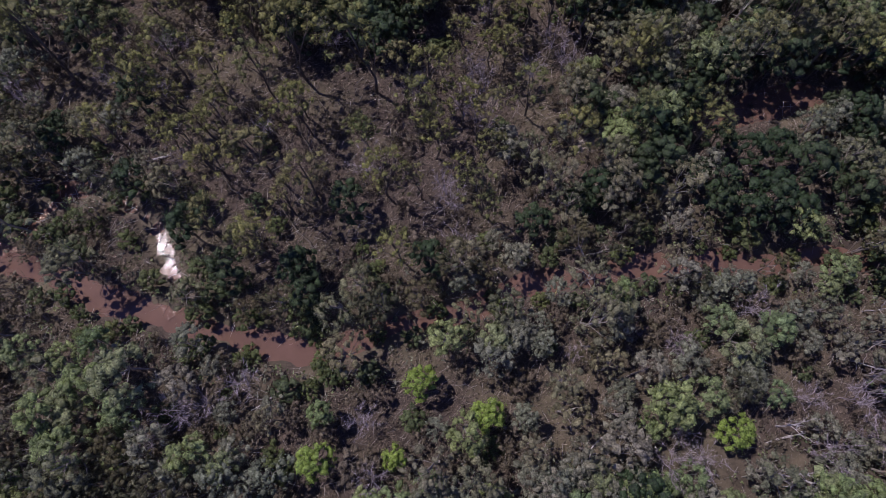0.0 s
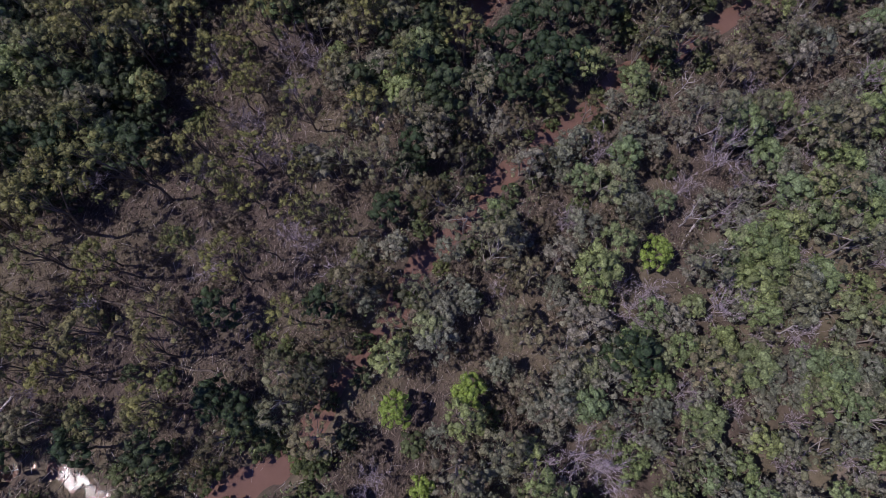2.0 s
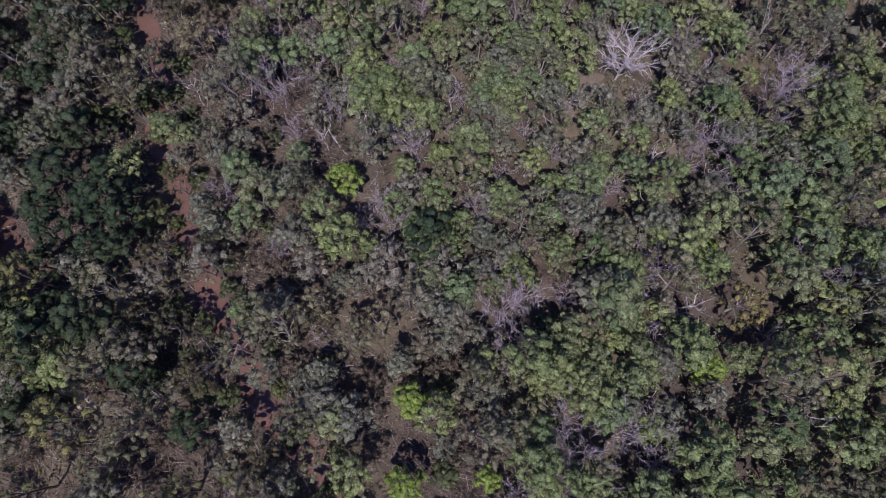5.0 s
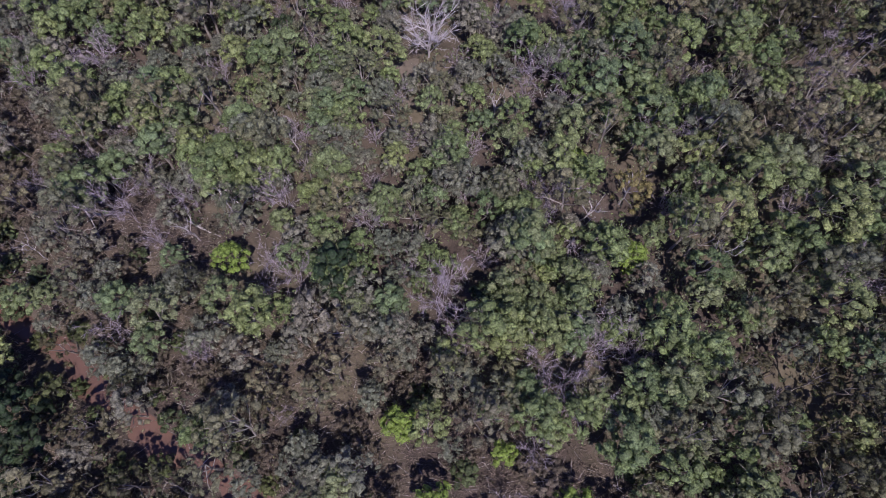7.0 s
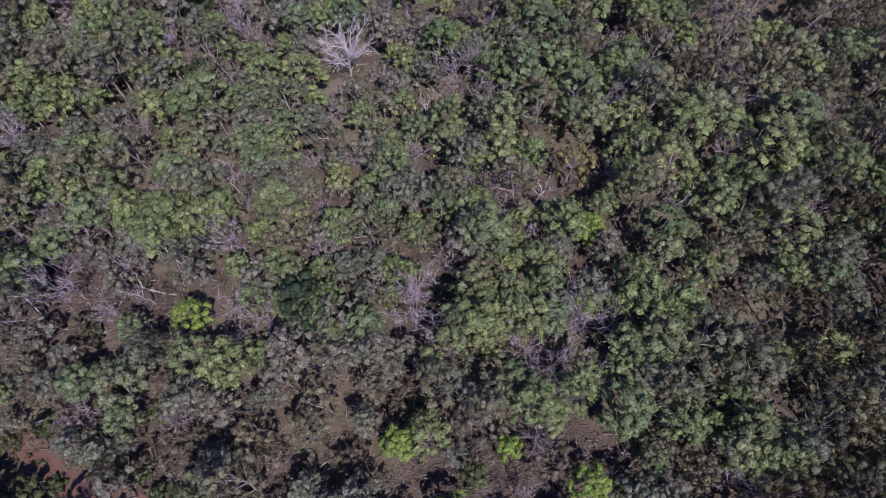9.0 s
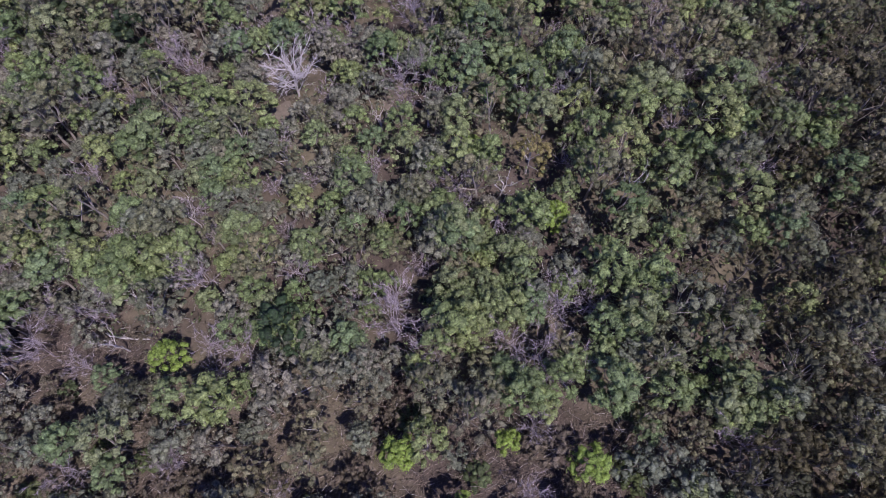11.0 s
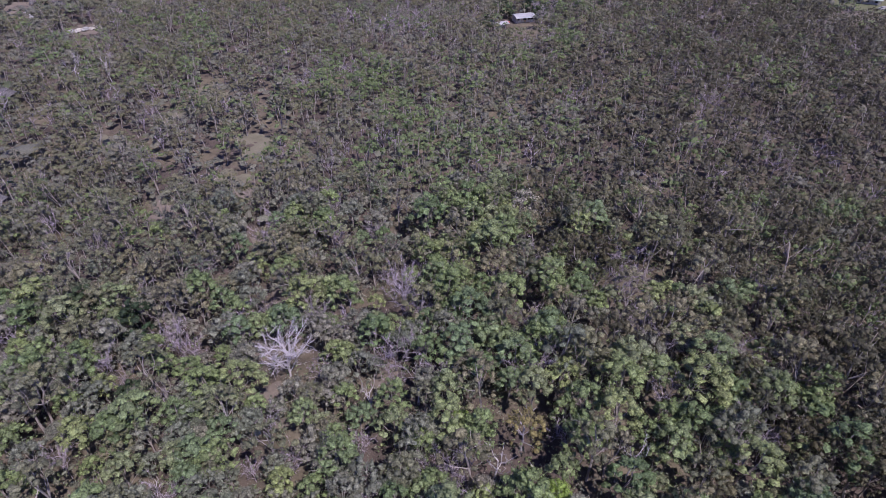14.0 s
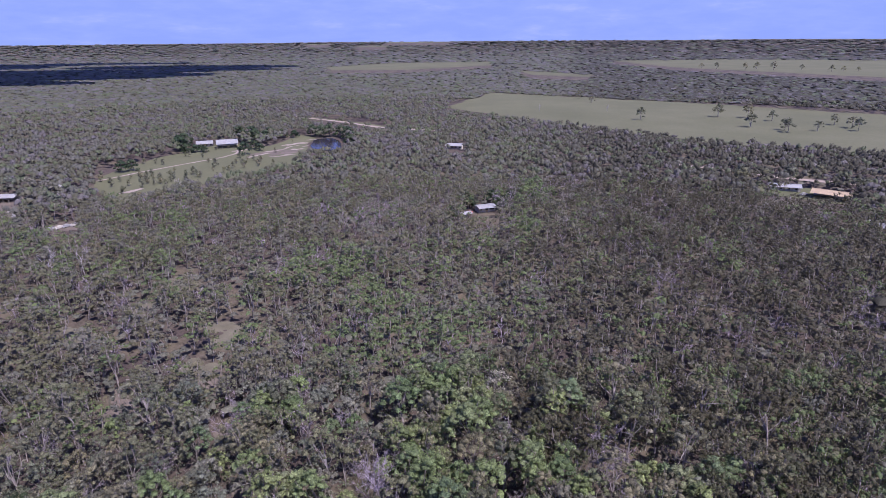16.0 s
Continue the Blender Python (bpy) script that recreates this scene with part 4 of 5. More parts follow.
stand("umber", [(39.8, 34.1, 10.0), (32.1, 32.6, 6.5), (25.9, 24.1, 6.4), (39.7, 24.1, 7.1), (44.8, 35.8, 6.9), (52.0, 39.6, 7.1), (17.5, 77.6, 8.9), (25.8, 72.0, 8.7), (53.0, 75.0, 9.7), (47.6, 29.6, 6.6), (36.2, 91.3, 9.5), (47.8, 92.0, 10.0), (60.7, 63.1, 9.0), (63.3, 91.4, 10.0)])


# the near wood, cell by cell
CELL = 2.95
ci, cj = [g.ravel() for g in np.meshgrid(np.arange(-37, 34), np.arange(-33, 41), indexing="ij")]
px, py = (ci + rng.uniform(-0.1, 1.1, len(ci))) * CELL, (cj + rng.uniform(-0.1, 1.1, len(cj))) * CELL
order = np.argsort((px + 8) ** 2 + (py - 18) ** 2)
px, py = px[order], py[order]
side, wet = beside_creek(px, py), np.minimum(off_line(CREEK, px, py), off_line(BACKWATER, px, py) + np.where((px < 41) & (py < -21) & (py > -37), -1.3, 1.0))
wet = np.where(np.hypot((px + 63) / 14.0, (py + 29.5) / 5.0) < 1, 0.0, wet)
patches, others, closed = rough(px, py, 16, 11), rough(px, py, 9, 13), is_clear(px, py)
within = (((px + 14) / 98) ** 2 + ((py - 10) / 108) ** 2 < 1) & (px < 64 + 0.2 * np.maximum(0, py))
NEAR_X, NEAR_Y = (-37 * CELL, 34 * CELL), (-33 * CELL, 41 * CELL)


def thinned(seed, tall, spread, low, blobs, per, size):
    return leafy(seed, tall, spread, low, blobs, per, size, (0.65, 1.3), 0.12, 0.06, 2, 0.25, 0.5, True, 0.52)


MID = {
    "olive": [thinned(200 + k, 9.0 + 0.6 * k, 2.5 + 0.2 * k, 4.4, 8, 15, 0.3) for k in range(5)],
    "green": [thinned(210 + k, 8.4 + 0.6 * k, 2.5 + 0.2 * k, 3.8, 8, 15, 0.3) for k in range(5)],
    "grey": [thinned(220 + k, 7.6 + 0.6 * k, 2.4 + 0.2 * k, 3.4, 8, 15, 0.3) for k in range(5)],
    "umber": [thinned(250 + k, 9.4 + 0.6 * k, 2.5 + 0.2 * k, 4.4, 8, 15, 0.3) for k in range(5)],
    "bare": [leafless(230 + k, 8.0, 2.2, 0.10, 5, 2, 10, 0.035, 0.35, 1.2) for k in range(3)],
}
FAR, FARTHEST = [], []
for k in range(8):
    g = np.random.default_rng(240 + k)
    turn = g.uniform(0, 6.28) + np.array([0, 3.14])
    hearts = np.stack([np.cos(turn) * 1.1, np.sin(turn) * 1.1, g.uniform(4.2, 6.0, 2)], 1)
    wide = g.uniform(1.4, 2.0, 2)
    FAR.append(join([clumps(g, hearts, wide, 0.74, -0.1, 1.1), leaves(g, hearts, wide, 10, 0.48, 0.35, 0.55)]))
    FARTHEST.append(clumps(g, np.array([(0, 0, g.uniform(4.0, 5.2))]), g.uniform(2.0, 2.5, 1), 0.95, 0.0, 0.9))
mid, far = {}, {}


def spot(x, y, z, wide, tall, turn):
    return Matrix.Translation((x, y, z)) @ Matrix.Rotation(turn, 4, "Z") @ Matrix.Diagonal((wide, wide, tall, 1))


heights = land(px, py)
for k in range(len(px)):
    x, y = float(px[k]), float(py[k])
    table, thick, size = mixture(x, y, side[k], wet[k], patches[k], others[k])
    if rng.uniform() > thick or closed[k] or not free(x, y):
        continue
    key = pick(rng, table)
    if within[k]:
        plant(key, x, y, size * rng.uniform(0.72, 1.25), rng=rng, turn=rng.normal() * 0.5 + 0.4 if key == "dry" else None)
    else:
        key = {"tall": "olive", "dark": "green", "dry": "grey", "bush": "green", "snag": "bare", "withered": "grey"}.get(key, key)
        mid.setdefault(key, []).append((int(rng.integers(len(MID[key]))), spot(x, y, heights[k], 1, rng.uniform(0.75, 1.2), rng.uniform(0, 6.28)), rng.uniform()))


# the gully where greener trees stand
BELT = np.array([(-26, 76), (-8, 84), (6, 92), (1, 110), (-1, 125), (-5, 142), (-18, 157), (-30, 174), (-42, 193)], float)


def far_kinds(x, y):
    """Which trees the further woods have at each of many places."""
    g = rough(x, y, 60, 21) + 0.5 * rough(x, y, 23, 22)
    u, q = rng.uniform(size=len(x)), np.hypot(x, y)
    grey_patch = g > 0.42
    names = np.where(u < 0.55, "olive", np.where(u < 0.68, "green", np.where(u < 0.94, "grey", "bare")))
    pale = np.where(u < 0.28, "olive", np.where(u < 0.40, "green", np.where(u < 0.78, "grey", "bare")))
    names = np.where(grey_patch, pale, names)
    brown = x > 0.22 * y + 16 * rough(x, y, 30, 41) + 70 * (rng.uniform(size=len(x)) - 0.5)
    names = np.where(brown & (names == "olive"), "umber", names)
    names = np.where(brown & (names == "grey") & (u < 0.86), "umber", names)
    belt = off_line(BELT, x, y) < 13 + 5 * rough(x, y, 12, 42)
    for cx, cy, q in ((-24, 126, 9), (26, 156, 7), (49, 274, 9), (-50, 174, 7)):
        belt |= np.hypot(x - cx, y - cy) < q
    names = np.where(belt & (u < 0.78), "green", names)
    return np.where((g < -0.35) & (names == "olive") & (u < 0.2), "green", names)


# the wood further off: thinner trees, then clumps that grow coarser with distance
mi, mj = [g.ravel() for g in np.meshgrid(np.arange(-76, 77), np.arange(0, 79), indexing="ij")]
mx, my = (mi + rng.uniform(size=len(mi))) * 4.6, (mj + rng.uniform(size=len(mi))) * 4.6
open_wood = (mx < 10) & (my < 230) & (rough(mx, my, 21, 31) > 0.15)
keep = (abs(np.arctan2(mx, my)) < 0.80) & (np.hypot(mx, my) < 315) & out_of_sight_line(mx, my) & (rng.uniform(size=len(mx)) < np.where(open_wood, 0.6, 0.96))
keep &= ~((mx > NEAR_X[0]) & (mx < NEAR_X[1]) & (my > NEAR_Y[0]) & (my < NEAR_Y[1]))
mx, my = mx[keep], my[keep]
for x, y, z, key in zip(mx, my, land(mx, my), far_kinds(mx, my)):
    w = rng.uniform(0.88, 1.45)
    mid.setdefault(str(key), []).append((int(rng.integers(len(MID[str(key)]))), spot(x, y, z, w, w ** 0.6 * rng.uniform(0.85, 1.1), rng.uniform(0, 6.28)), rng.uniform()))
spread_x, spread_y, spread_g, spread_d = [], [], [], []
for seen in (True, False):
    first, whole = (-0.75, 1.46) if seen else (0.71, 2 * math.pi - 1.46)
    r = 90.0
    while r < 4640:
        gap = (max(4.5, r / 104) if r < 800 else r / 150) if seen else max(9.0, r / 12)
        n = int(whole * r / gap)
        an = first + (np.arange(n) + rng.uniform(size=n)) * whole / n
        deep = max(gap, r * r / 95000) if seen else gap
        q = r + rng.uniform(-0.5, 0.5, n) * deep
        spread_x.append(q * np.sin(an))
        spread_y.append(q * np.cos(an))
        spread_g.append(np.where((q < 315) & seen, -1, gap))
        spread_d.append(np.full(n, deep / gap))
        r += deep
fx, fy, fg, fd = [np.concatenate(q) for q in (spread_x, spread_y, spread_g, spread_d)]
keep = (fg > 0) & out_of_sight_line(fx, fy) & ~((fx > NEAR_X[0]) & (fx < NEAR_X[1]) & (fy > NEAR_Y[0]) & (fy < NEAR_Y[1]))
fx, fy, fg, fd = fx[keep], fy[keep], fg[keep], fd[keep]
for x, y, g, d, z, key in zip(fx, fy, fg, fd, land(fx, fy), far_kinds(fx, fy)):
    distant = math.hypot(x, y) > 800
    wide = max(1.0, g / 5.2) * (1.5 if distant else 1.0)
    turn = rng.uniform(0, 6.28) if d < 1.2 else -math.atan2(x, y)
    tall = rng.uniform(0.7, 1.0) if distant else rng.uniform(0.85, 1.4)
    m = Matrix.Translation((x, y, z - (3.9 * tall if distant else 0))) @ Matrix.Rotation(turn, 4, "Z") @ Matrix.Diagonal((wide * rng.uniform(0.85, 1.2), wide * d * (1 if d < 1.2 else 1.6) * rng.uniform(0.85, 1.2), tall, 1))
    far.setdefault((str(key), distant), []).append((int(rng.integers(len(FAR))), m, rng.uniform()))
ux, uy = rng.uniform(-250, 250, 7000), rng.uniform(70, 315, 7000)
ok = (abs(np.arctan2(ux, uy)) < 0.80) & out_of_sight_line(ux, uy) & ((abs(ux) > 100) | (uy > 100))
under = []
for x, y, z in zip(ux[ok], uy[ok], land(ux[ok], uy[ok])):
    w = rng.uniform(0.35, 0.7)
    under.append((int(rng.integers(len(FARTHEST))), spot(x, y, z, w, 0.8 * w, rng.uniform(0, 6.28)), rng.uniform()))
tagged(new("understory", crowd_mesh("understory", [(f,) for f in FARTHEST], under, [LEAF["mid_grey"]])), "dull grey-green shrubs under the further trees", "shrubs", kind="stuff")
NAMES = {"umber": "brownish olive gum", "olive": "olive gum", "green": "green", "grey": "grey-green", "bare": "leafless grey"}
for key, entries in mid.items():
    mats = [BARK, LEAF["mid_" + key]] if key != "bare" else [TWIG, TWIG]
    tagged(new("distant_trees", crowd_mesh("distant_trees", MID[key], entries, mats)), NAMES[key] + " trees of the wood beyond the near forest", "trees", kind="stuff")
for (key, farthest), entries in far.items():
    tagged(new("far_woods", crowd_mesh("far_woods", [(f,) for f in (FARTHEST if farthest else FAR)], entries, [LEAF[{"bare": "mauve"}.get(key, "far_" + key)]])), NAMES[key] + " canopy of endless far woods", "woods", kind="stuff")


# ---- undergrowth and litter on the forest floor ----
def floor_stuff(name, label, count, mat, maker, want, seed):
    """Loose stuff strewn over the part of the near floor where want(side, wet, x, y) holds."""
    g = np.random.default_rng(seed)
    x, y = g.uniform(-108, 98, count), g.uniform(-96, 118, count)
    ok = want(beside_creek(x, y), np.minimum(off_line(CREEK, x, y), off_line(BACKWATER, x, y) + 1), x, y) & ~is_clear(x, y)
    x, y = x[ok], y[ok]
    v, t = maker(g, np.stack([x, y, land(x, y)], 1))
    tone = np.repeat(g.uniform(size=len(v) // 3), 3)
    return tagged(new(name, tri_mesh(name, v, t, [mat], tone=tone)), label, "undergrowth", kind="stuff")


def lying(length, width, comb, lift):
    def make(g, p):
        a = 0.5 + comb * g.normal(size=len(p))
        w = np.stack([np.cos(a), np.sin(a), 0.16 * g.normal(size=len(p))], 1)
        w /= np.linalg.norm(w, axis=1)[:, None]
        return slivers(g, p + np.stack([0 * a, 0 * a, g.uniform(0.02, lift, len(p))], 1), w, length, width)
    return make


def tufts(per, wide, size, high):
    def make(g, p):
        return leaves(g, p + np.stack([0 * p[:, 0], 0 * p[:, 0], g.uniform(0.1, high, len(p))], 1), g.uniform(0.6, 1.3, len(p)) * wide, per, size, 0.5, 0.45)
    return make


floor_stuff("straw", "dry straw combed flat by flood water", 330000, STRAW, lying(1.2, 0.05, 0.8, 0.4), lambda s, w, x, y: (s < 26) & (w > 2.6) & (y > -75), 301)
floor_stuff("fallen_branches", "bleached thin branches strewn over the scrub", 24000, PALE_TWIG, lying(2.0, 0.035, 0.7, 2.2), lambda s, w, x, y: (w > 1.5) & (s < 40) & ((s > -3) | (s < -8)), 302)
floor_stuff("drift_branches", "flood-drifted pale branches across a backwater", 26000, PALE_TWIG, lying(2.4, 0.06, 1.2, 1.4), lambda s, w, x, y: (off_line(BACKWATER, x, y) < 3.5) & (s < -6), 306)
floor_stuff("leaf_litter", "low dead brown scrub and litter heaps", 17000, LEAF["brown"], tufts(8, 0.6, 0.25, 0.5), lambda s, w, x, y: (s < 28) & (w > 3.0), 303)
floor_stuff("low_scrub", "low grey-green scrub under the trees", 11000, LEAF["grey"], tufts(8, 0.7, 0.30, 3.0), lambda s, w, x, y: (s > 24) | (w < 8) & (w > 2.6), 304)
floor_stuff("low_greenery", "low green plants under the trees", 8500, LEAF["green"], tufts(8, 0.7, 0.30, 3.0), lambda s, w, x, y: (s > 26) | (w < 7) & (w > 2.6), 305)


def bare_patch(x, y, wide, deep, turn, label, soil):
    """A patch of bare pale soil that follows the lie of the land."""
    v, t = [(x, y, float(land(x, y)) + 0.05)], []
    rings, spokes = 5, 22
    for k in range(1, rings + 1):
        for j in range(spokes):
            a = 2 * math.pi * j / spokes
            q = k / rings * (1 + 0.3 * math.sin(3 * a + x) + 0.2 * math.sin(5 * a + y))
            px_, py_ = q * wide * math.cos(a), q * deep * math.sin(a)
            X, Y = x + px_ * math.cos(turn) - py_ * math.sin(turn), y + px_ * math.sin(turn) + py_ * math.cos(turn)
            v.append((X, Y, float(land(X, Y)) + (0.05 if k < rings else -0.04)))
    t += [(0, 1 + j, 1 + (j + 1) % spokes) for j in range(spokes)]
    for k in range(rings - 1):
        for j in range(spokes):
            a, b = 1 + k * spokes + j, 1 + k * spokes + (j + 1) % spokes
            t += [(a, a + spokes, b + spokes), (a, b + spokes, b)]
    return tagged(new("bare_soil", tri_mesh("bare_soil", np.array(v), np.array(t), [soil], smooth=True)), label, "soil", kind="structure")


for x, y, wide, deep, turn in [(-58, 122, 9, 3.6, 2.1), (-46, 102, 6, 2.4, 2.1), (-38, 85, 4.5, 2.6, 1.8), (-33, 60.5, 2.6, 2.0, 0.4), (-75, 112, 8, 3.5, 1.9), (-27, 56, 3.2, 2.2, 0.6), (-14, 66, 3.4, 2.0, 1.2), (-36, 70, 3.0, 2.2, 0.2), (-40, 46, 2.6, 1.8, 1.0), (-8, 44, 2.6, 1.6, 0.5), (-20, 76, 3.0, 2.0, 0.3)]:
    bare_patch(x, y, wide, deep, turn, "bare grey-brown soil between open trees", SOIL)
for x, y, wide, deep, turn in [(-63, 148, 9, 6, 2.0), (-63, 127, 8, 5, 1.9), (-88, 180, 10, 6, 2.0), (-96, 164, 7, 5, 1.7), (-100, 145, 7, 5, 2.2), (-50, 145, 6, 4.5, 1.4), (-108, 149, 6, 5, 2.0), (-92, 192, 6, 4, 2.0)]:
    bare_patch(x, y, wide, deep, turn, "thin dry grass in a gap of the open wood", DRY_GRASS)
for x, y, wide, deep, turn in [(-34.5, -30.5, 3.5, 1.5, 0.4), (-20.6, -42, 3, 1.3, 0.8), (-10, -49, 2.4, 1.4, 0.2), (-17.5, -46.5, 1.6, 1.0, 0.2)]:
    bare_patch(x, y, wide, deep, turn, "pale flood sand on the woodland floor", EARTH)


# ---- fallen trees ----
def fallen_tree(a, b, thick, mat, label, seed, lift=0.25):
    """A tree that lies where it fell, with the stumps of its limbs."""
    g = np.random.default_rng(seed)
    p, q = [np.array((*e, float(land(*e)) + h)) for e, h in ((a, lift), (b, lift + 0.5))]
    length = np.linalg.norm(q - p)
    line = bent(g, p, q, 5, 0.02)
    log = tagged(new("fallen_tree", tri_mesh("fallen_tree", *tube(line, np.linspace(thick, thick * 0.35, 6), 7), [mat], smooth=True)), label, "log", "fallen trees")
    for k in range(5):
        s = g.uniform(0.45, 1.0)
        o = line[min(5, int(s * 5))]
        d = (q - p) / length + g.normal(size=3) * 0.6
        d[2] = abs(d[2]) * 0.7
        e = o + d / np.linalg.norm(d) * length * g.uniform(0.15, 0.32)
        part("branch", tri_mesh("branch", *tube(bent(g, o, e, 3, 0.08), [thick * 0.4, thick * 0.28, thick * 0.18, thick * 0.06], 4), [mat]), log)
    return log


PALE_LOG, DARK_LOG = "bleached white fallen tree with broken limbs", "dark fallen tree lying on brown litter"
for k, (a, b, thick) in enumerate([((-44.1, 20.2), (-49.9, 20.0), 0.2), ((-10.4, 36.2), (-13.3, 39.9), 0.2), ((-7.4, 59.4), (-8.1, 66.4), 0.24), ((3.8, 39.5), (5.9, 46.8), 0.18),
                                   ((-62.1, -52.3), (-57.4, -43.3), 0.2), ((-50, 26.5), (-44.3, 25.9), 0.16), ((33.2, -43.9), (42.3, -42.0), 0.2), ((-86.4, 52.2), (-76, 49.2), 0.22),
                                   ((20, -3.5), (26, -1), 0.14), ((-22, 14), (-17, 16.5), 0.13), ((-66, 15), (-60, 12), 0.15)]):
    fallen_tree(a, b, thick, PALE_BARK, PALE_LOG, 400 + k)
for k, (a, b, thick) in enumerate([((13.2, -22.2), (17.9, -32.3), 0.22), ((14.2, -40.5), (19.3, -50.1), 0.22), ((10.3, -36.5), (12.3, -46.3), 0.2), ((20.2, -51.8), (16.8, -42.7), 0.2),
                                   ((28.6, -49.5), (24.5, -44.7), 0.18), ((2.5, -13.0), (0.1, -7.1), 0.2), ((32.7, 35.6), (34.3, 33.2), 0.2), ((34.3, 33.2), (37.2, 35.9), 0.18),
                                   ((22, -33), (27, -40), 0.2), ((-10, -24), (-15, -30), 0.2), ((-4, -30), (-1, -38), 0.18), ((-14, -8), (-10.5, -12.5), 0.16)]):
    fallen_tree(a, b, thick, DARK_BARK, DARK_LOG, 450 + k)


# ---- homesteads, roads and paddocks beyond the wood ----
def block(bm, x0, x1, y0, y1, z0, z1, edge=0.0):
    """A box between two corners, with its edges taken off."""
    made = bmesh.ops.create_cube(bm, size=1.0)["verts"]
    for v in made:
        v.co = Vector(((x0 + x1) / 2 + v.co.x * (x1 - x0), (y0 + y1) / 2 + v.co.y * (y1 - y0), (z0 + z1) / 2 + v.co.z * (z1 - z0)))
    if edge:
        bmesh.ops.bevel(bm, geom=list({e for v in made for e in v.link_edges}), offset=edge, segments=2, affect="EDGES")


def shaped(name, parent, mat, fill, label=""):
    bm = bmesh.new()
    fill(bm)
    me = bpy.data.meshes.new(name)
    bm.to_mesh(me)
    bm.free()
    me.materials.append(mat)
    return part(name, me, parent, label)


def gable(bm, length, width, eave, ridge, over=0.5, thick=0.09):
    """A pitched roof of two slabs, ribbed along its fall, that oversails the walls."""
    for sgn in (-1, 1):
        n = int(length / 0.8)
        for k in range(n):
            x0 = -length / 2 - over + k * (length + 2 * over) / n
            x1 = x0 + (length + 2 * over) / n - 0.06
            a, b = (sgn * (width / 2 + over), eave - 0.15), (0.0, ridge)
            vs = [bm.verts.new(c) for c in ((x0, a[0], a[1]), (x1, a[0], a[1]), (x1, b[0], b[1]), (x0, b[0], b[1]),
                                            (x0, a[0], a[1] + thick), (x1, a[0], a[1] + thick), (x1, b[0], b[1] + thick), (x0, b[0], b[1] + thick))]
            for f in ((0, 1, 2, 3), (7, 6, 5, 4), (0, 4, 5, 1), (2, 6, 7, 3), (1, 5, 6, 2), (3, 7, 4, 0)):
                bm.faces.new([vs[q] for q in f])
        block(bm, -length / 2 - over, length / 2 + over, min(0, sgn * 0.2), max(0, sgn * 0.2), ridge + 0.06, ridge + 0.12)
    bmesh.ops.recalc_face_normals(bm, faces=bm.faces[:])


def house(name, x, y, turn, length, width, eave, ridge, roof_mat, label, open_front=False, group=""):
    """A low farm building: walls, a pitched sheet roof, door, windows and the posts of its veranda."""
    root = tagged(new(name), label, "house" if not open_front else "shed", group)
    l, w = length / 2, width / 2
    if not open_front:
        shaped("wall", root, WALL_PAINT, lambda bm: block(bm, -l, l, -w + 1.6, w, -0.3, eave - 0.02, 0.03))
        shaped("door", root, TAN_STEEL, lambda bm: block(bm, -0.5, 0.5, -w + 1.52, -w + 1.58, 0.02, 2.05))
        for k in range(4):
            c = -l + (k + 0.5) * length / 4 + (0.9 if k in (1, 2) and abs(-l + (k + 0.5) * length / 4) < 1.2 else 0)
            win = shaped("window", root, WHITE_STEEL, lambda bm: block(bm, c - 0.7, c + 0.7, -w + 1.5, -w + 1.58, 0.95, 2.05, 0.02))
            shaped("pane", win, DARK_GLASS, lambda bm: block(bm, c - 0.6, c + 0.6, -w + 1.47, -w + 1.495, 1.05, 1.95))
    else:
        shaped("wall", root, WALL_PAINT, lambda bm: block(bm, -l, l, w - 0.12, w, -0.3, eave - 0.02))
    for k in range(5):
        c = -l + 0.15 + k * (length - 0.3) / 4
        shaped("post", root, BARK, lambda bm: block(bm, c - 0.07, c + 0.07, -w, -w + 0.14, -0.3, eave))
    shaped("roof", root, roof_mat, lambda bm: gable(bm, length, width, eave, ridge))
    root.matrix_basis = Matrix.Translation((x, y, float(land(x, y)) + 0.05)) @ Matrix.Rotation(radians(turn), 4, "Z")
    return root


def car(x, y, turn, paint, label, tall=1.5, long=4.4):
    """A parked car: body with a cabin, glass and four wheels."""
    root = tagged(new("car"), label, "car", "parked vehicles")

    def body(bm):
        block(bm, -long / 2, long / 2, -0.88, 0.88, 0.35, 0.95, 0.12)
        block(bm, -long * 0.28, long * 0.2, -0.76, 0.76, 0.9, tall, 0.16)
    shaped("body", root, paint, body)
    shaped("windscreen", root, DARK_GLASS, lambda bm: block(bm, long * 0.2 - 0.02, long * 0.2 + 0.03, -0.62, 0.62, 1.02, tall - 0.14))
    for sx in (-0.31, 0.31):
        for sy in (-0.82, 0.82):
            def wheel(bm):
                m = Matrix.Translation((sx * long, sy, 0.33)) @ Matrix.Rotation(radians(90), 4, "X")
                bmesh.ops.create_cone(bm, cap_ends=True, segments=14, radius1=0.33, radius2=0.33, depth=0.2, matrix=m)
            shaped("wheel", root, RUBBER, wheel)
    root.matrix_basis = Matrix.Translation((x, y, float(land(x, y)) + 0.06)) @ Matrix.Rotation(radians(turn), 4, "Z")
    return root


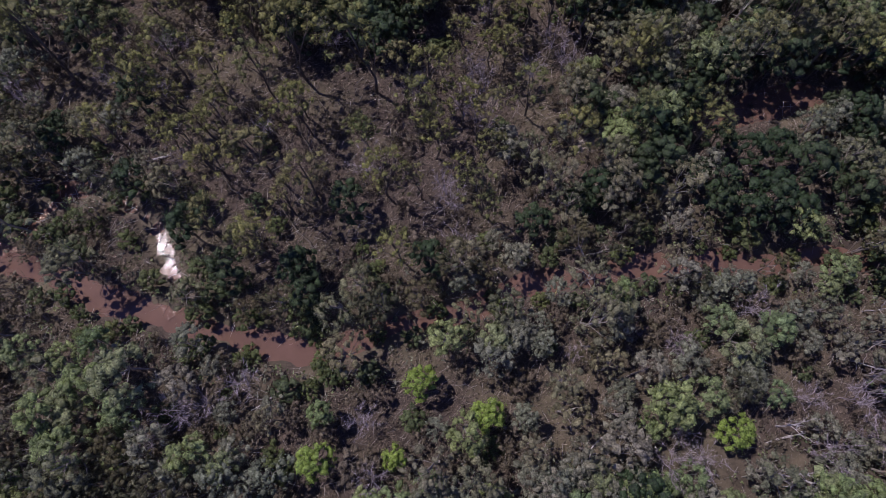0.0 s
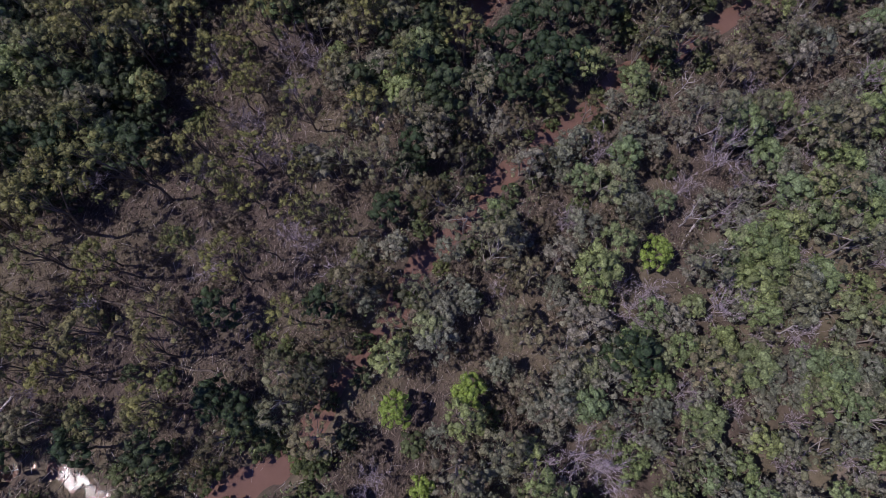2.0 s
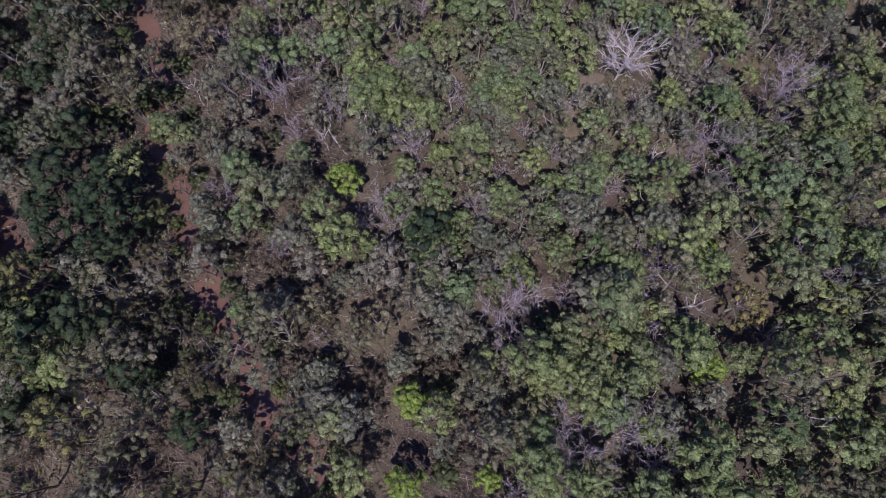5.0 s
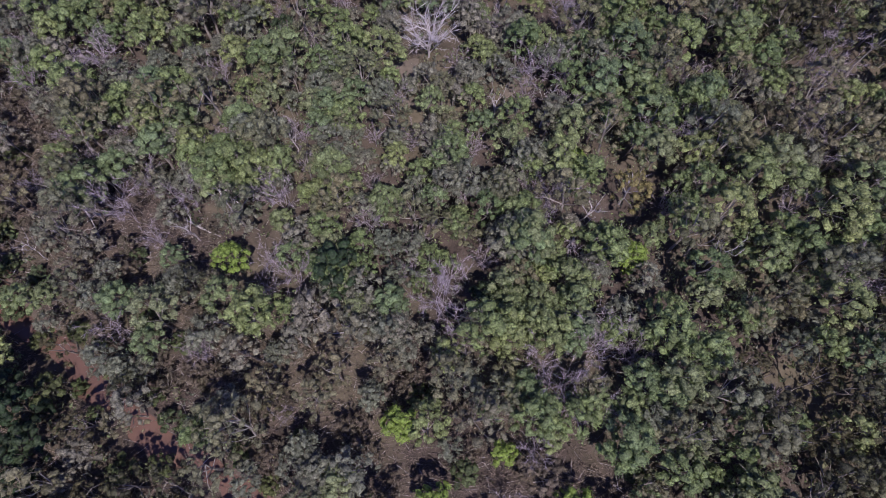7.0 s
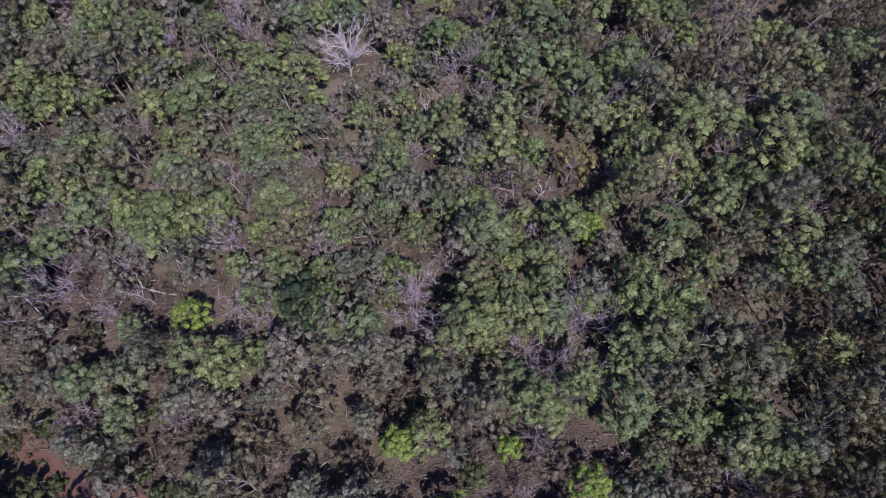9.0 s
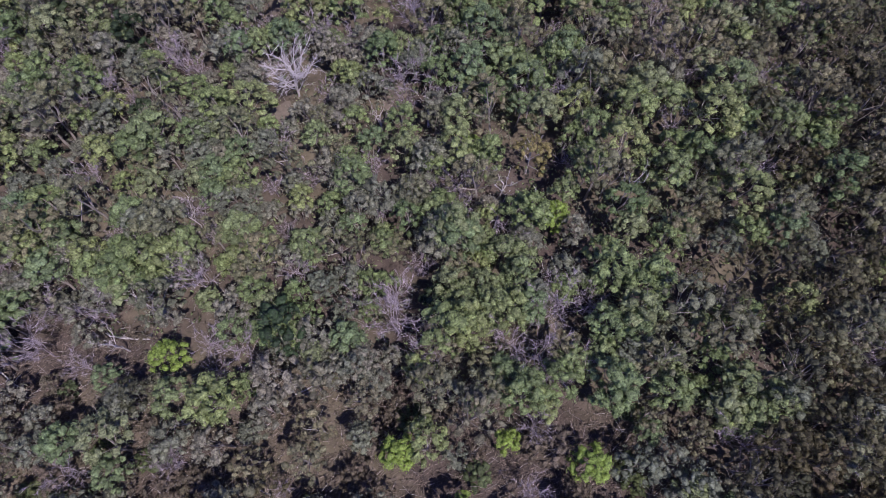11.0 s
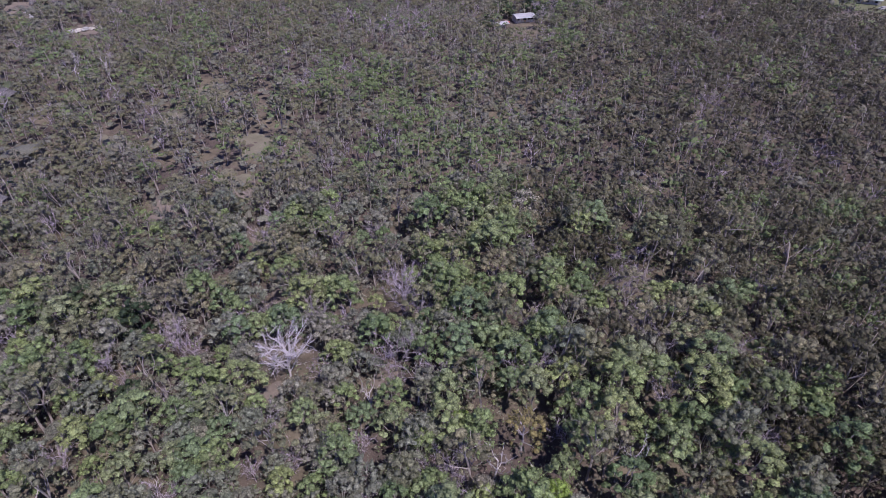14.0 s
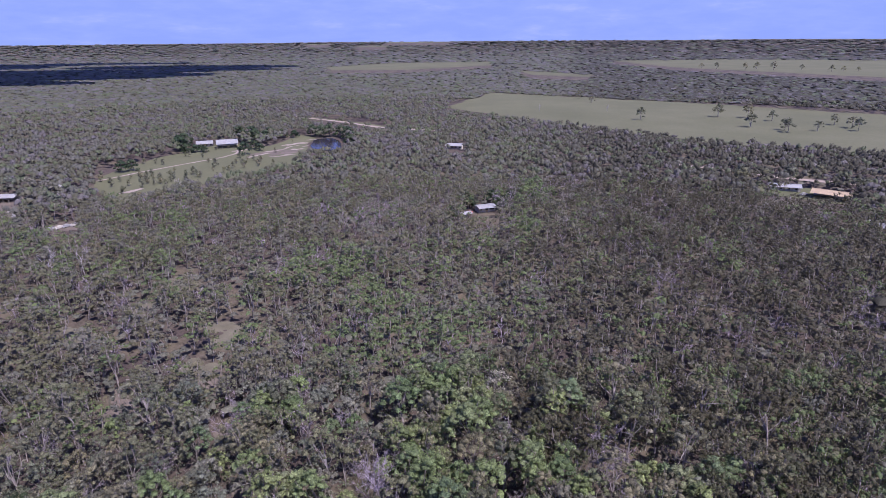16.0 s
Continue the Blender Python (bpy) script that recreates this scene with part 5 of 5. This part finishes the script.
house("farm_house", 21, 269, 18, 8.5, 6.5, 2.5, 3.1, WHITE_STEEL, "white-roofed bush house among dense gums")
house("garden_shed", 11, 258.5, 30, 4.6, 3.2, 2.3, 2.8, WHITE_STEEL, "small white-roofed shed beside a bush house", True)
house("farm_house", 9.5, 435, -14, 12, 7, 2.7, 4.1, WHITE_STEEL, "white-roofed house with a shaded veranda in woods")
house("machinery_shed", -167, 449, 20, 15, 13, 3.7, 6.0, WHITE_STEEL, "large open white-roofed farm shed at the clearing", True)
house("farm_house", -186, 453, 20, 11.5, 9, 2.8, 4.4, WHITE_STEEL, "low white-roofed homestead beside a farm shed")
house("farm_house", 185, 303, -20, 15, 5.5, 2.7, 3.9, WHITE_STEEL, "long white house with dark windows in a yard")
house("machinery_shed", 199, 285, -40, 17, 9, 3.2, 4.6, TAN_STEEL, "tan sheet-roofed shed under spreading trees", True)
house("garden_shed", -229, 294, 5, 11, 7, 2.8, 3.9, WHITE_STEEL, "pale grey-roofed shed in a cluttered yard", True)
house("garden_shed", -218, 318, 12, 7, 5, 2.4, 3.2, WHITE_STEEL, "small pale-roofed shed hidden by trees", True)
house("farm_house", -330, 560, 10, 13, 8, 2.7, 4.0, WHITE_STEEL, "white-roofed house far off in the woods")
for x, y, turn, paint, label in [(18.5, 427, 20, WHITE_STEEL, "white car parked before a veranda"), (189.5, 292.5, 15, WHITE_STEEL, "white utility truck parked between buildings"),
                                 (13, 264, 60, RED_PAINT, "red car parked beside a bush house"), (-174.5, 244.5, 70, WHITE_STEEL, "white car in a row of vehicles"),
                                 (-172.2, 246.5, 72, WALL_PAINT, "cream car in a row of vehicles"), (-170, 248.5, 68, WHITE_STEEL, "white car in a row of vehicles"),
                                 (-167.6, 250.6, 70, WALL_PAINT, "cream car in a row of vehicles"), (-178, 234.5, 30, WHITE_STEEL, "white car under yard trees"), (-206, 266, 120, WHITE_STEEL, "white car in a cluttered yard"),
                                 (-212, 273, 80, WALL_PAINT, "cream car in a cluttered yard"), (-203, 274, 20, RED_PAINT, "red car in a cluttered yard")]:
    car(x, y, turn, paint, label)


def canopy(x, y, turn):
    """A teal tarpaulin stretched over four posts."""
    root = tagged(new("tarpaulin_shelter"), "teal tarpaulin shelter on thin posts among trees", "shelter")
    for sx in (-2.4, 2.4):
        for sy in (-1.8, 1.8):
            shaped("post", root, BARK, lambda bm: block(bm, sx - 0.05, sx + 0.05, sy - 0.05, sy + 0.05, -0.3, 2.6))

    def cover(bm):
        bmesh.ops.create_grid(bm, x_segments=8, y_segments=6, size=1.0)
        for v in bm.verts:
            v.co = Vector((v.co.x * 2.6, v.co.y * 2.0, 2.75 - 0.35 * (1 - v.co.x ** 2) * (1 - v.co.y ** 2)))
        bmesh.ops.solidify(bm, geom=bm.faces[:], thickness=0.03)
    shaped("tarpaulin", root, TEAL_STEEL, cover)
    root.matrix_basis = Matrix.Translation((x, y, float(land(x, y)))) @ Matrix.Rotation(radians(turn), 4, "Z")


canopy(39.5, 335, 20)
for name, x, y, tall in (("power_pole", 178, 352, 9.0), ("aerial_mast", 7.5, 441, 11.0)):
    root = tagged(new(name), "thin grey pole with a cross-arm beside buildings" if name == "aerial_mast" else "timber power pole with a cross-arm beside the road", "pole")
    part("pole", tri_mesh("pole", *tube([(0, 0, -0.4), (0, 0, tall * 0.5), (0, 0, tall)], [0.17, 0.14, 0.11], 8), [BARK]), root)
    part("cross_arm", tri_mesh("cross_arm", *tube([(-1.1, 0, tall - 0.5), (1.1, 0, tall - 0.5)], [0.07, 0.07], 6), [BARK]), root)
    root.matrix_basis = Matrix.Translation((x, y, float(land(x, y))))
for road, label in zip(ROADS, ("pale reddish dirt road along the wood's edge", "reddish dirt road behind a row of trees")):
    ribbon("road", road, 2.8, 0.36, EARTH, label, "road", 0.6)
ribbon("track", np.array([(-206, 337), (-193.4, 358), (-175.4, 382.6), (-156, 407), (-151, 421), (-153, 436)], float), 1.1, 0.36, EARTH, "pale gravel drive across a mown clearing", "track", 0.2)
sheet("track", [(-178, 306), (-172, 309), (-168, 318), (-171, 319), (-176, 311)], EARTH, "pale turning place at the clearing's edge", 0.37, "track", 0.8)


def stain(x, y, wide, deep, turn, seed):
    """The ragged outline of a worn patch."""
    g, out = np.random.default_rng(seed), []
    w = g.uniform(0, 6.28, 4)
    for a in np.linspace(0, 6.02, 26):
        q = 1 + 0.34 * math.sin(2 * a + w[0]) + 0.26 * math.sin(3 * a + w[1]) + 0.2 * math.sin(5 * a + w[2]) + 0.14 * math.sin(8 * a + w[3])
        u, v = q * wide * math.cos(a), q * deep * math.sin(a)
        out.append((x + u * math.cos(turn) - v * math.sin(turn), y + u * math.sin(turn) + v * math.cos(turn)))
    return out


for k, (x, y, wide, deep, turn, mat) in enumerate([(-128, 424, 15, 5, 0.95, SOIL), (-114, 424, 11, 7, 0.6, SOIL), (-133, 413, 8, 1.8, 0.95, EARTH), (-126, 430, 7, 1.4, 0.85, EARTH), (-119, 458, 9, 2.6, 0.7, EARTH), (-112, 462, 6, 2.0, 0.3, EARTH), (-117, 448, 5, 1.2, 0.9, EARTH),
                                                   (-110, 436, 4, 3.0, 0.3, EARTH), (-111, 414, 5, 1.6, 0.3, EARTH), (-118, 409, 3.5, 1.3, 0.1, EARTH), (-108, 478, 4, 1.5, 0.5, EARTH), (-152, 434, 5, 3.5, 0.4, EARTH), (-120, 438, 7, 1.2, 1.2, EARTH), (-106, 449, 3, 1.2, 1.2, EARTH)]):
    sheet("bare_soil", stain(x, y, wide, deep, turn, 500 + k), mat, "bare whitish soil beside a farm pond" if mat is EARTH else "worn dusty ground by a farm pond", 0.36 + 0.006 * k, "soil", 0.3)
sheet("pond", [(-103, 450), (-106, 472), (-102, 483), (-93, 486), (-85, 474), (-78, 452), (-76, 438), (-84, 430), (-93, 432), (-98, 438)], POND, "dark blue-violet farm pond in a clearing", 0.5, "water", 1.2)
sheet("hardstand", [(188, 236), (199, 239), (201, 252), (191, 250)], GRAVEL, "blue-grey gravel hardstand among trees", 0.2, "gravel", 0.8)
sheet("bare_soil", [(-236, 285), (-226, 300), (-206, 282), (-198, 266), (-206, 259), (-222, 266)], SOIL, "bare pinkish soil of a cluttered yard", 0.2, "soil", 2.0)
sheet("bare_soil", [(-182, 240), (-178, 256), (-164, 260), (-160, 248), (-170, 240)], SOIL, "bare soil around parked vehicles", 0.2, "soil", 1.5)
stand("paddock", [(282, 597, 8.8), (280, 527, 8.5), (296.5, 497, 10), (300, 508, 10), (320, 566, 9), (307, 587, 8.5), (325.6, 502, 8.8), (362, 537, 8), (364, 516, 10), (359, 500, 9.5), (197.5, 581, 10), (184, 792, 9), (187, 736, 8)])
stand("snag", [(109, 656, 4.5), (182, 646, 4.5), (-140, 300, 5.5), (-137, 186, 6.0), (-128, 190, 5.5)])
stand("paddock", [(168, 318, 9), (183, 322, 8), (196, 317, 9), (206, 310, 9.5), (214, 300, 9), (176, 292, 8), (171, 296, 8), (218, 290, 9), (164, 308, 9)])
stand("yard", [(-204, 361, 11), (-198, 365, 9), (-189, 426, 14), (-194, 432, 13), (-183, 428, 8), (-142.6, 416.5, 11), (-166, 476, 14), (-156, 475, 14), (-150, 466, 12), (-145, 476, 12), (-144, 488, 13), (-125, 491, 9), (-135, 492, 10), (-137, 432, 7), (-143, 438, 8), (-203, 455, 14),
               (-112, 500, 11), (-104, 497, 12), (-96, 496, 12), (-86, 494, 13), (-79, 482, 12), (-73, 466, 12), (-72, 450, 11), (-180, 430, 6), (-176, 428, 6), (-198, 438, 13)])
stand("yard", [(13, 273, 8), (29, 273, 8), (6, 264, 7), (12, 279, 9), (34, 283, 9), (25, 284, 9), (4, 253, 7)])
stand("green", [(44.5, 285, 9), (41, 278, 8), (48, 291, 8), (36, 262, 8), (45, 268, 8)])
stand("grey", [(-199, 263, 7), (-190, 258, 8), (-180, 245, 7), (-214, 284, 7), (-200, 282, 8), (-222, 304, 8), (-236, 304, 9), (-208, 296, 9), (-188, 272, 8)])
stand("young", [(-201, 368, 3), (-187, 383, 3.4), (-195, 388, 3.2), (-209, 347, 3), (-178.6, 343, 2.4), (-173.7, 340, 2.4), (-164, 329, 2.6), (-160.7, 328.4, 2.8), (-160, 334, 2.6), (-156, 344, 2.2),
                (-147, 345, 2.6), (-149, 372, 2.4), (-159, 389, 2.2), (-136, 363.5, 2.4), (-183.6, 411, 2.2), (-181, 411.3, 2.2), (-170, 407, 2.2), (-174, 424, 2.4), (-189, 343.6, 2), (-187, 349.5, 2)])

g = np.random.default_rng(77)
stand("paddock", [(640 + 34 * k + float(g.uniform(-16, 16)), 1500 - 27 * k + float(g.uniform(-30, 30)), float(g.uniform(10, 16))) for k in range(18)])
scatter = [(float(x), float(y), float(g.uniform(1.8, 3.6))) for x, y in zip(g.uniform(-205, -105, 260), g.uniform(305, 480, 260)) if inside(FIELDS["home"], x, y) and (y < 0.9 * x + 505 + 12 * math.sin(x * 0.13) or g.uniform() < 0.12)]
stand("young", scatter[:70])


def cloud(x, y, z, parts):
    """A flat-bottomed heap of cloud, out of sight above the view, whose shade lies on the far woods."""
    bm = bmesh.new()
    for dx, dy, wide, deep, tall in parts:
        made = bmesh.ops.create_icosphere(bm, subdivisions=3, radius=1.0)["verts"]
        for v in made:
            puff = 1 + 0.16 * noise.noise(v.co * 2.3 + Vector((dx, dy, 0)) * 0.01)
            v.co = Vector((dx + v.co.x * wide * puff, dy + v.co.y * deep * puff, max(v.co.z, -0.3) * tall * puff))
    me = bpy.data.meshes.new("cloud")
    bm.to_mesh(me)
    bm.free()
    me.materials.append(VAPOUR)
    ob = tagged(new("cloud", me), "flat-bottomed white fair-weather cloud over the far woods", "cloud", kind="structure")
    ob.location = (x, y, z)


cloud(-640, 1180, 720, [(-330, -60, 300, 110, 70), (40, 30, 330, 95, 80), (330, 90, 190, 60, 50), (-500, 420, 330, 90, 60), (-120, 520, 260, 60, 50), (-420, -190, 260, 90, 60), (-700, 120, 300, 160, 60), (-260, -90, 330, 150, 70), (-560, 250, 340, 170, 60), (-200, -270, 300, 100, 60), (120, -130, 300, 110, 60), (200, 240, 330, 110, 50), (60, -365, 220, 70, 50), (-220, -330, 300, 100, 50), (-80, -200, 420, 120, 60)])


# the hazy band of sky behind the farthest woods
ring = np.linspace(0, 2 * np.pi, 97)[:-1]
band = np.concatenate([np.stack([4868 * np.sin(ring), 4868 * np.cos(ring), np.full(96, h)], 1) for h in (-60.0, 900.0)])
around = np.array([q for k in range(96) for q in ((k, 96 + k, 96 + (k + 1) % 96), (k, 96 + (k + 1) % 96, (k + 1) % 96))])
tagged(new("sky_backdrop", tri_mesh("sky_backdrop", band, around, [HAZY_SKY])), "pale blue sky with thin scattered cloud above the skyline", "sky", kind="structure")


# the rest of the near wood, past what one would count
for key, entries in crowds.items():
    k = KINDS[key]
    tagged(new("undergrowth", crowd_mesh("undergrowth", k["forms"], entries, [k["bark"], k["leaf"]])), "crowded " + GROUPS[key] + " in thick forest", "forest", kind="stuff")
